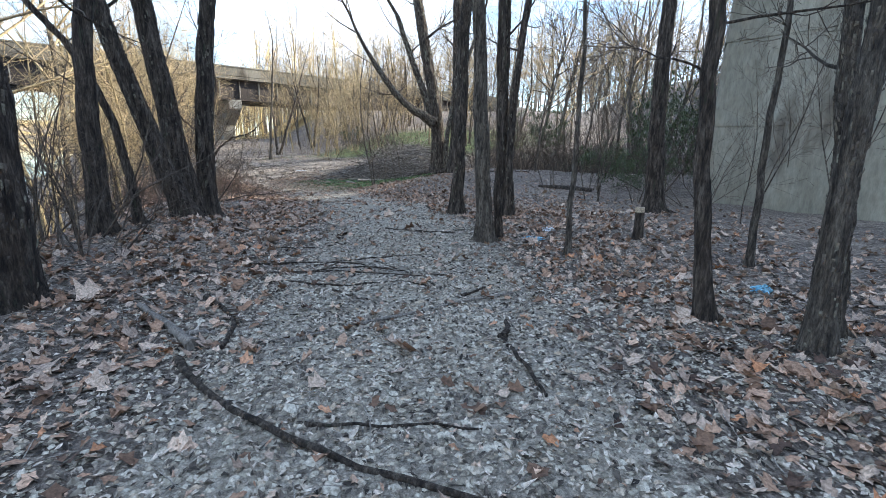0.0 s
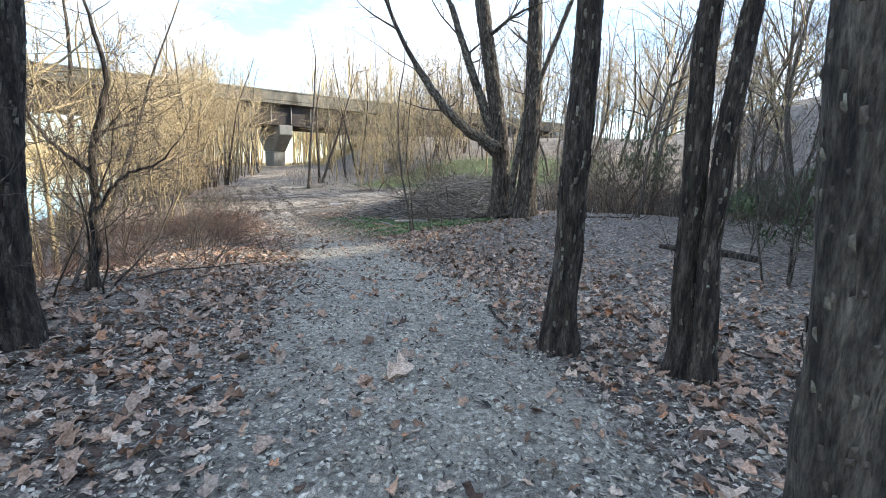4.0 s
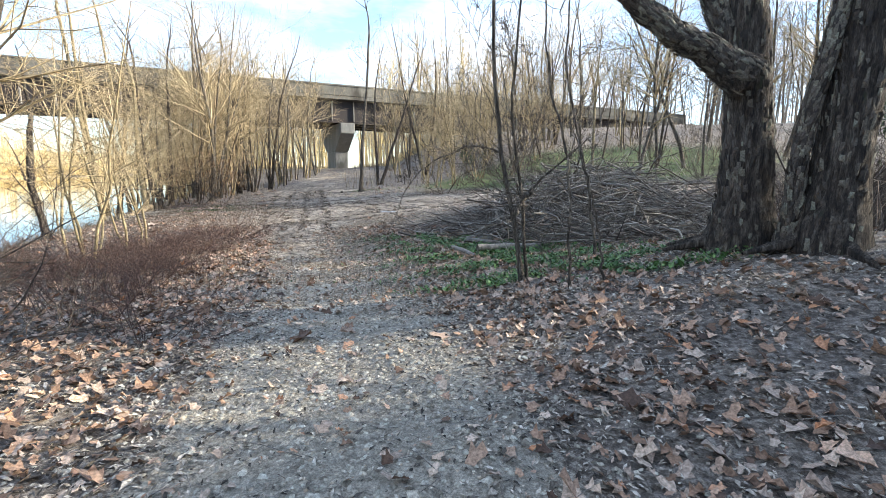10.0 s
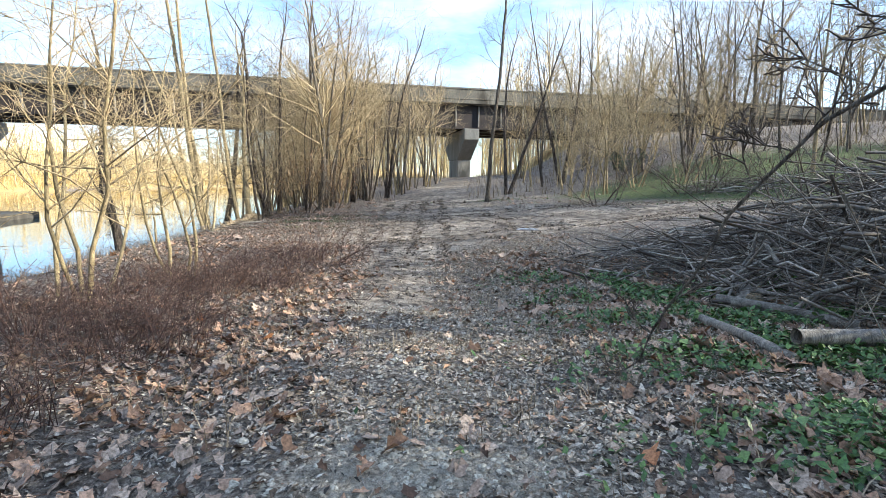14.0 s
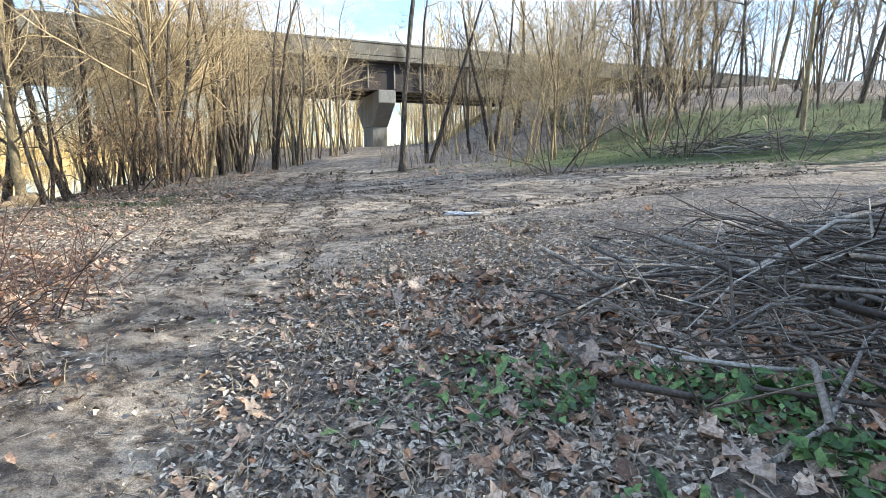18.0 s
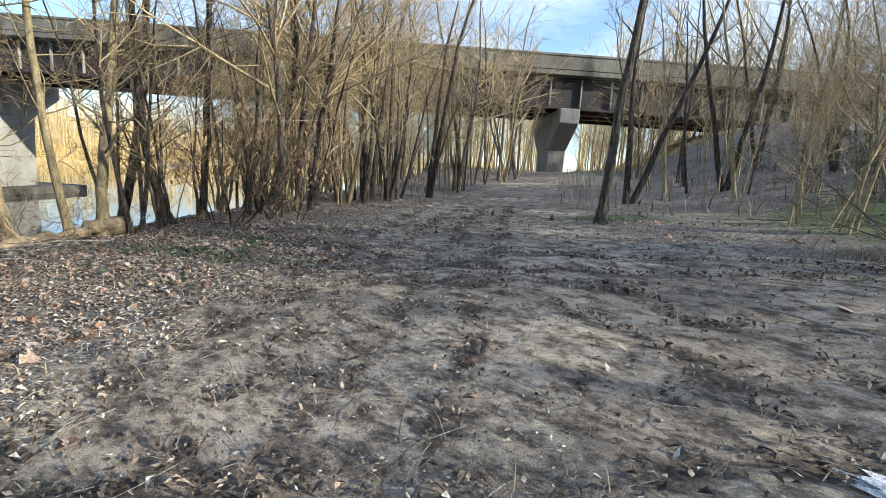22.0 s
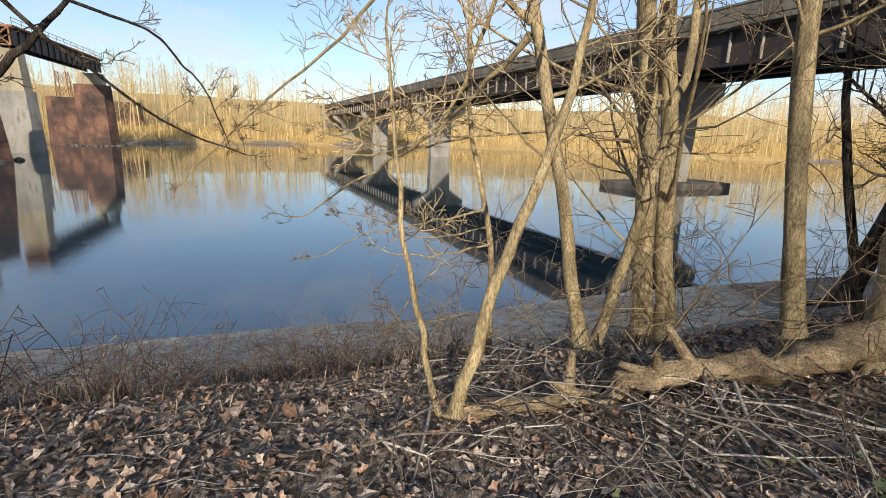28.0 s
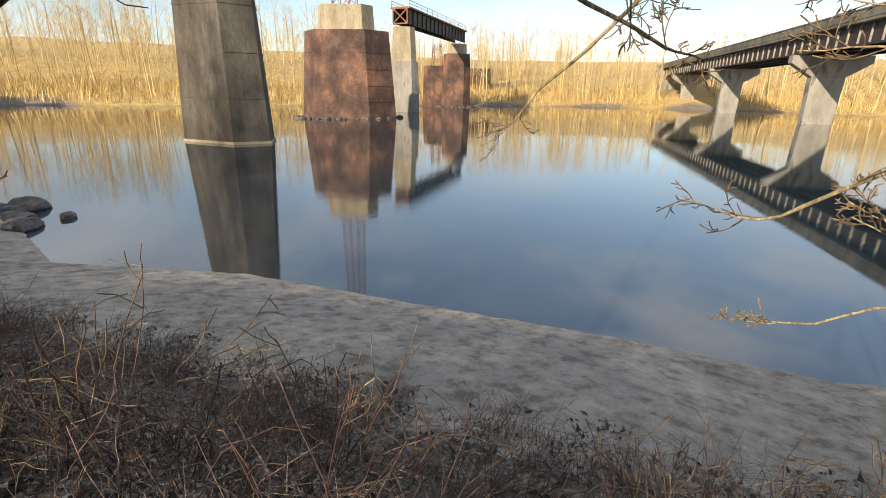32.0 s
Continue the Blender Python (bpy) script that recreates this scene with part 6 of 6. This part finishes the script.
pg.add(v.reshape(-1, 3), (np.array([(0, 1, 4), (1, 2, 4), (2, 5, 4), (2, 3, 5), (3, 0, 5), (0, 4, 5)])[None] + np.arange(len(x))[:, None, None] * 6).reshape(-1, 3))
tagged(part("gravel", pg, STONES), "pale river gravel on the track", "gravel", kind="stuff")
tw = Geo()
x, y = near_track(2200, -1, 40, 3.0)
x2, y2 = rng.uniform(-23, -14, 1500), rng.uniform(23.5, 35, 1500)
for a, b in zip(np.concatenate([x, x2]), np.concatenate([y, y2])):
    l, t = rng.uniform(0.08, 0.5), rng.uniform(0, 6.28)
    e = (a + math.cos(t) * l, b + math.sin(t) * l)
    tw.tube([(a, b, 0), ((a + e[0]) / 2 + rng.normal() * 0.02, (b + e[1]) / 2 + rng.normal() * 0.02, rng.uniform(0.0, 0.03)), (e[0], e[1], 0)], [0.004, 0.0035, 0.002], 3)
v = tw.v
al = np.vstack(v)
al[:, 2] += height(al[:, 0], al[:, 1]) + 0.012
tw.v = [al]
tagged(part("twig_litter", tw, DEADWOOD), "thin grey twigs strewn on the ground", "twigs", kind="stuff")
g1, g2 = near_track(30000, 20, 26.5, 0.8)
g1 = g1 + rng.uniform(2.2, 4.8, len(g1))
k_ = waves(g1, g2, 0.45, 6.0) > -0.05
g1, g2 = g1[k_], g2[k_]
x2, y2 = rng.normal(size=3000) * 5 - 4, rng.normal(size=3000) * 2.5 + 41
tagged(part("green_herbs", leaf_cloud(rng, on_ground(np.concatenate([g1, x2]), np.concatenate([g2, y2]), 0.045) + rng.normal(size=(len(g1) + len(x2), 3)) * (0, 0, 0.03), 0.05, 0.5, CRUMB * (1, 1.4, 1)), HERBS), "patches of low green herbs", "herbs", kind="stuff")
x, y = rng.normal(size=2600) * 1.2 - 18.2, rng.normal(size=2600) * 0.9 + 32.0
k_ = waves(x, y, 0.5, 3.0) > 0.0
tagged(part("ground_ivy", leaf_cloud(rng, on_ground(x[k_], y[k_], 0.03), 0.045, 0.5), EVERGREEN), "dark green ivy creeping through fallen leaves", "ivy", kind="stuff")
x, y = rng.uniform(-24, -14, 3000), rng.uniform(22, 30, 3000)
k_ = (shore_distance(x, y, NEAR_SHORE) > 5.0) & (shore_distance(x, y, NEAR_SHORE) < 8.6)
x2, y2 = near_track(16000, 20, 44, 3.5)
k2 = (waves(x2, y2, 0.6, 1.0) > 0.0) & (rng.uniform(size=16000) > 0.9 * bare(x2, y2))
x2, y2 = x2[k2], y2[k2]
x3, y3 = rng.normal(size=700) * 0.35 - 9.5, rng.normal(size=700) * 0.3 + 37.8
xx, yy = np.concatenate([x[k_], x2, x3]), np.concatenate([y[k_], y2, y3])
x4, y4 = rng.uniform(-60, 12, 9000), rng.uniform(42, 110, 9000)
k4 = (shore_distance(x4, y4, NEAR_SHORE) > 4) & (np.abs(x4 - np.interp(y4, PATH_Y, PATH_X)) > 2.5)
tagged(part("tall_dry_grass", blades_geo(rng, on_ground(x4[k4], y4[k4]), 0.55, 0.02, 1.0), STRAW), "tall dry grass under the bridge and along the embankment", "grass", kind="stuff")
tagged(part("dry_grass", blades_geo(rng, on_ground(xx, yy), 0.16, 0.004, 1.3), STRAW), "short dry straw-coloured grass", "grass", kind="stuff")


def dry_brush(seed, x, y, high, r):
    """Arching thin stalks and twigs, too many to count."""
    rng = np.random.default_rng(seed)
    z, g = height(x, y), Geo()
    for a, b, c in zip(x, y, z):
        t, h = rng.uniform(0, 6.28), high * rng.uniform(0.4, 1.3)
        lean = rng.uniform(0.2, 1.3) * h
        d = np.array([math.cos(t), math.sin(t), 0])
        p = np.array([a, b, c - 0.03])
        pts = [p, p + d * lean * 0.35 + (0, 0, h * 0.7), p + d * lean + (rng.normal() * 0.06, rng.normal() * 0.06, h * rng.uniform(0.5, 1.05))]
        g.tube(pts, [r, r * 0.8, r * 0.35], 3)
        if rng.uniform() < 0.6:
            g.tube([pts[1], pts[1] + unit(d * 0.6 + rng.normal(size=3) * 0.7 + (0, 0, 0.4)) * h * 0.45], [r * 0.6, r * 0.25], 3)
    return g


BRUSH_DRY = island_surface("dry_stalks", [(0.0, (0.03, 0.022, 0.017)), (0.4, (0.11, 0.08, 0.06)), (0.75, (0.23, 0.18, 0.135)), (1.0, (0.46, 0.37, 0.27))])
BRUSH_RED = island_surface("bramble_stalks", [(0.0, (0.035, 0.02, 0.017)), (0.6, (0.12, 0.068, 0.052)), (1.0, (0.24, 0.17, 0.13))])
rng = np.random.default_rng(95)
x, y = rng.uniform(-26, -16, 26000), rng.uniform(17, 30, 26000)
d_ = shore_distance(x, y, NEAR_SHORE)
k_ = (d_ > 4.4 + 0.8 * waves(x, y, 1.5, 3.0)) & (d_ < 7.8) & (waves(x, y, 0.8, 9.0) > 0.0) & ((x + 21.3) ** 2 + (y - 25.4) ** 2 > 1.0)
tagged(part("dry_brush", dry_brush(96, x[k_], y[k_], 0.34, 0.0032), BRUSH_DRY), "tangle of dry brown stalks above the beach", "brush", kind="stuff")
x, y = rng.uniform(-14, -7.5, 7000), rng.uniform(19, 28, 7000)
k_ = (x < np.interp(y, PATH_Y, PATH_X) - 3.0 + 0.6 * waves(x, y, 1.2, 5.0)) & (waves(x, y, 0.9, 2.0) > -0.1) & (shore_distance(x, y, NEAR_SHORE) > 8)
tagged(part("bramble_tangle", dry_brush(97, x[k_], y[k_], 0.42, 0.004), BRUSH_RED), "dark tangle of bare brambles beside the track", "brush", kind="stuff")
x, y = rng.uniform(1.5, 12, 3000), rng.uniform(21.5, 34, 3000)
tagged(part("thicket_tangle", dry_brush(98, x, y, 1.0, 0.007), BRUSH_DRY), "grey-brown tangle of stems in the thicket", "brush", kind="stuff")

rng = np.random.default_rng(99)
x, y = np.concatenate([rng.normal(size=600) * 0.7 - 23.2, rng.normal(size=260) * 0.9 - 21.8]), np.concatenate([rng.normal(size=600) * 0.6 + 26.3, rng.normal(size=260) * 0.5 + 27.8])
k_ = shore_distance(x, y, NEAR_SHORE) > 4.0
tagged(part("straw_tangle", dry_brush(101, x[k_], y[k_], 0.42, 0.0026), BRUSH_DRY), "straw-coloured dry stalks at the bank's edge", "brush", kind="stuff")
SOIL_BITS = island_surface("soil_bits", [(0.0, (0.03, 0.022, 0.016)), (0.5, (0.10, 0.076, 0.057)), (0.85, (0.22, 0.17, 0.13)), (1.0, (0.40, 0.33, 0.25))])
rng = np.random.default_rng(102)
x, y = rng.uniform(-19, -3, 44000), rng.uniform(27.5, 42, 44000)
k_ = (waves(x, y, 0.3, 4.0) * 0.4 + rutted(x, y) * 1.4 > 0.34) & clear(x, y) & (bare(x, y) > 0.3)
tagged(part("soil_clods", leaf_cloud(rng, on_ground(x[k_], y[k_], 0.014), 0.05, 0.45, CRUMB * (1, 1.2, 1.5)), SOIL_BITS, smooth=False), "dark clods and rotted leaf bits in the muddy ruts", "soil", kind="stuff")
x, y = rng.uniform(-19, -3, 60000), rng.uniform(24, 40, 60000)
k_ = (bare(x, y) > 0.5) & (rng.uniform(size=60000) < 0.25 + 0.55 * (waves(x, y, 0.4, 8.0) > 0.1))
x6, y6 = rng.uniform(-17, -7, 1600), rng.uniform(26, 36, 1600)
k6 = bare(x6, y6) > 0.5
tagged(part("dirt_straws", blades_geo(rng, on_ground(x6[k6], y6[k6], 0.006), 0.05, 0.003, 3.4), STRAW), "loose straws trodden into bare dirt", "straw", kind="stuff")
DIRT_BITS = island_surface("dirt_crumbs", [(0.0, (0.045, 0.034, 0.026)), (0.45, (0.15, 0.12, 0.092)), (0.9, (0.33, 0.275, 0.215)), (1.0, (0.66, 0.62, 0.55))])
tagged(part("dirt_crumbs", leaf_cloud(rng, on_ground(x[k_], y[k_], 0.006), 0.022, 0.5, CRUMB * (1, 1.6, 2.5), 0.9), DIRT_BITS, smooth=False), "crumbs of soil and small stones on bare dirt", "soil", kind="stuff")
x, y = rng.uniform(-26, -17, 16000), rng.uniform(18, 30, 16000)
d_ = shore_distance(x, y, NEAR_SHORE)
k_ = (d_ > 3.7 + 0.7 * waves(x, y, 0.9, 5.0)) & (d_ < 6.6) & (waves(x, y, 0.35, 6.0) > -0.1)
tagged(part("edge_litter", leaf_cloud(rng, on_ground(x[k_], y[k_], 0.014), 0.065, 0.45, CRUMB), CRUMBS_BROWN_SHADED, smooth=False), "rotted leaves along the bank's edge, coloured dark as in tree shade", "fallen leaves", kind="stuff")
sh = []
for k in range(70):
    a, b = rng.uniform(-23.2, -20.6), rng.uniform(27.6, 33.5)
    t = rng.uniform(0, 6.28)
    grow(rng, sh, (a, b, zat(a, b) + rng.uniform(0.0, 0.5)), (math.cos(t), math.sin(t), rng.uniform(0.1, 1.2)), rng.uniform(0.7, 1.7), 0.007, 0, [(6, 0.16, 0.03, 6, 0.45, 50), (3, 0.22, 0.0, 3, 0.5, 50), (2, 0.25, 0.0, 0, 0, 0)])
tagged(part("bank_thicket", shoots_geo(sh, (0, 1, 2), (4, 3, 3)), TWIG_BROWN), "fine brown twigs of low bushes along the water", "brush", kind="stuff")
rng = np.random.default_rng(103)
x, y = near_track(34000, 22, 33, 3.4)
k_ = clear(x, y) & (waves(x, y, 0.55, 2.5) > -0.15) & (x > -13.5) & (rng.uniform(size=34000) > 0.95 * bare(x, y))
tagged(part("trodden_straw", blades_geo(rng, on_ground(x[k_], y[k_], 0.01), 0.055, 0.0035, 3.2), STRAW), "trodden pale straw between fallen leaves", "grass", kind="stuff")
PALE_BITS = island_surface("pale_leaf_bits", [(0.0, (0.16, 0.12, 0.085)), (0.35, (0.40, 0.33, 0.255)), (0.85, (0.68, 0.61, 0.51)), (1.0, (0.50, 0.29, 0.16))])
rng = np.random.default_rng(104)
x, y = near_track(84000, 19, 33, 2.9)
x = x + 1.2
k_ = clear(x, y) & (waves(x, y, 0.5, 7.5) > -0.45 + 0.5 * smooth(29.5, 32, y) + 0.6 * (1 - smooth(19, 22, y))) & (rng.uniform(size=84000) > 0.95 * bare(x, y))
tagged(part("pale_leaf_bits", leaf_cloud(rng, on_ground(x[k_], y[k_], 0.014), 0.046, 0.3, CRUMB * (1, 1.1, 1.2)), PALE_BITS, smooth=False), "pale dry leaf bits between straw", "fallen leaves", kind="stuff")
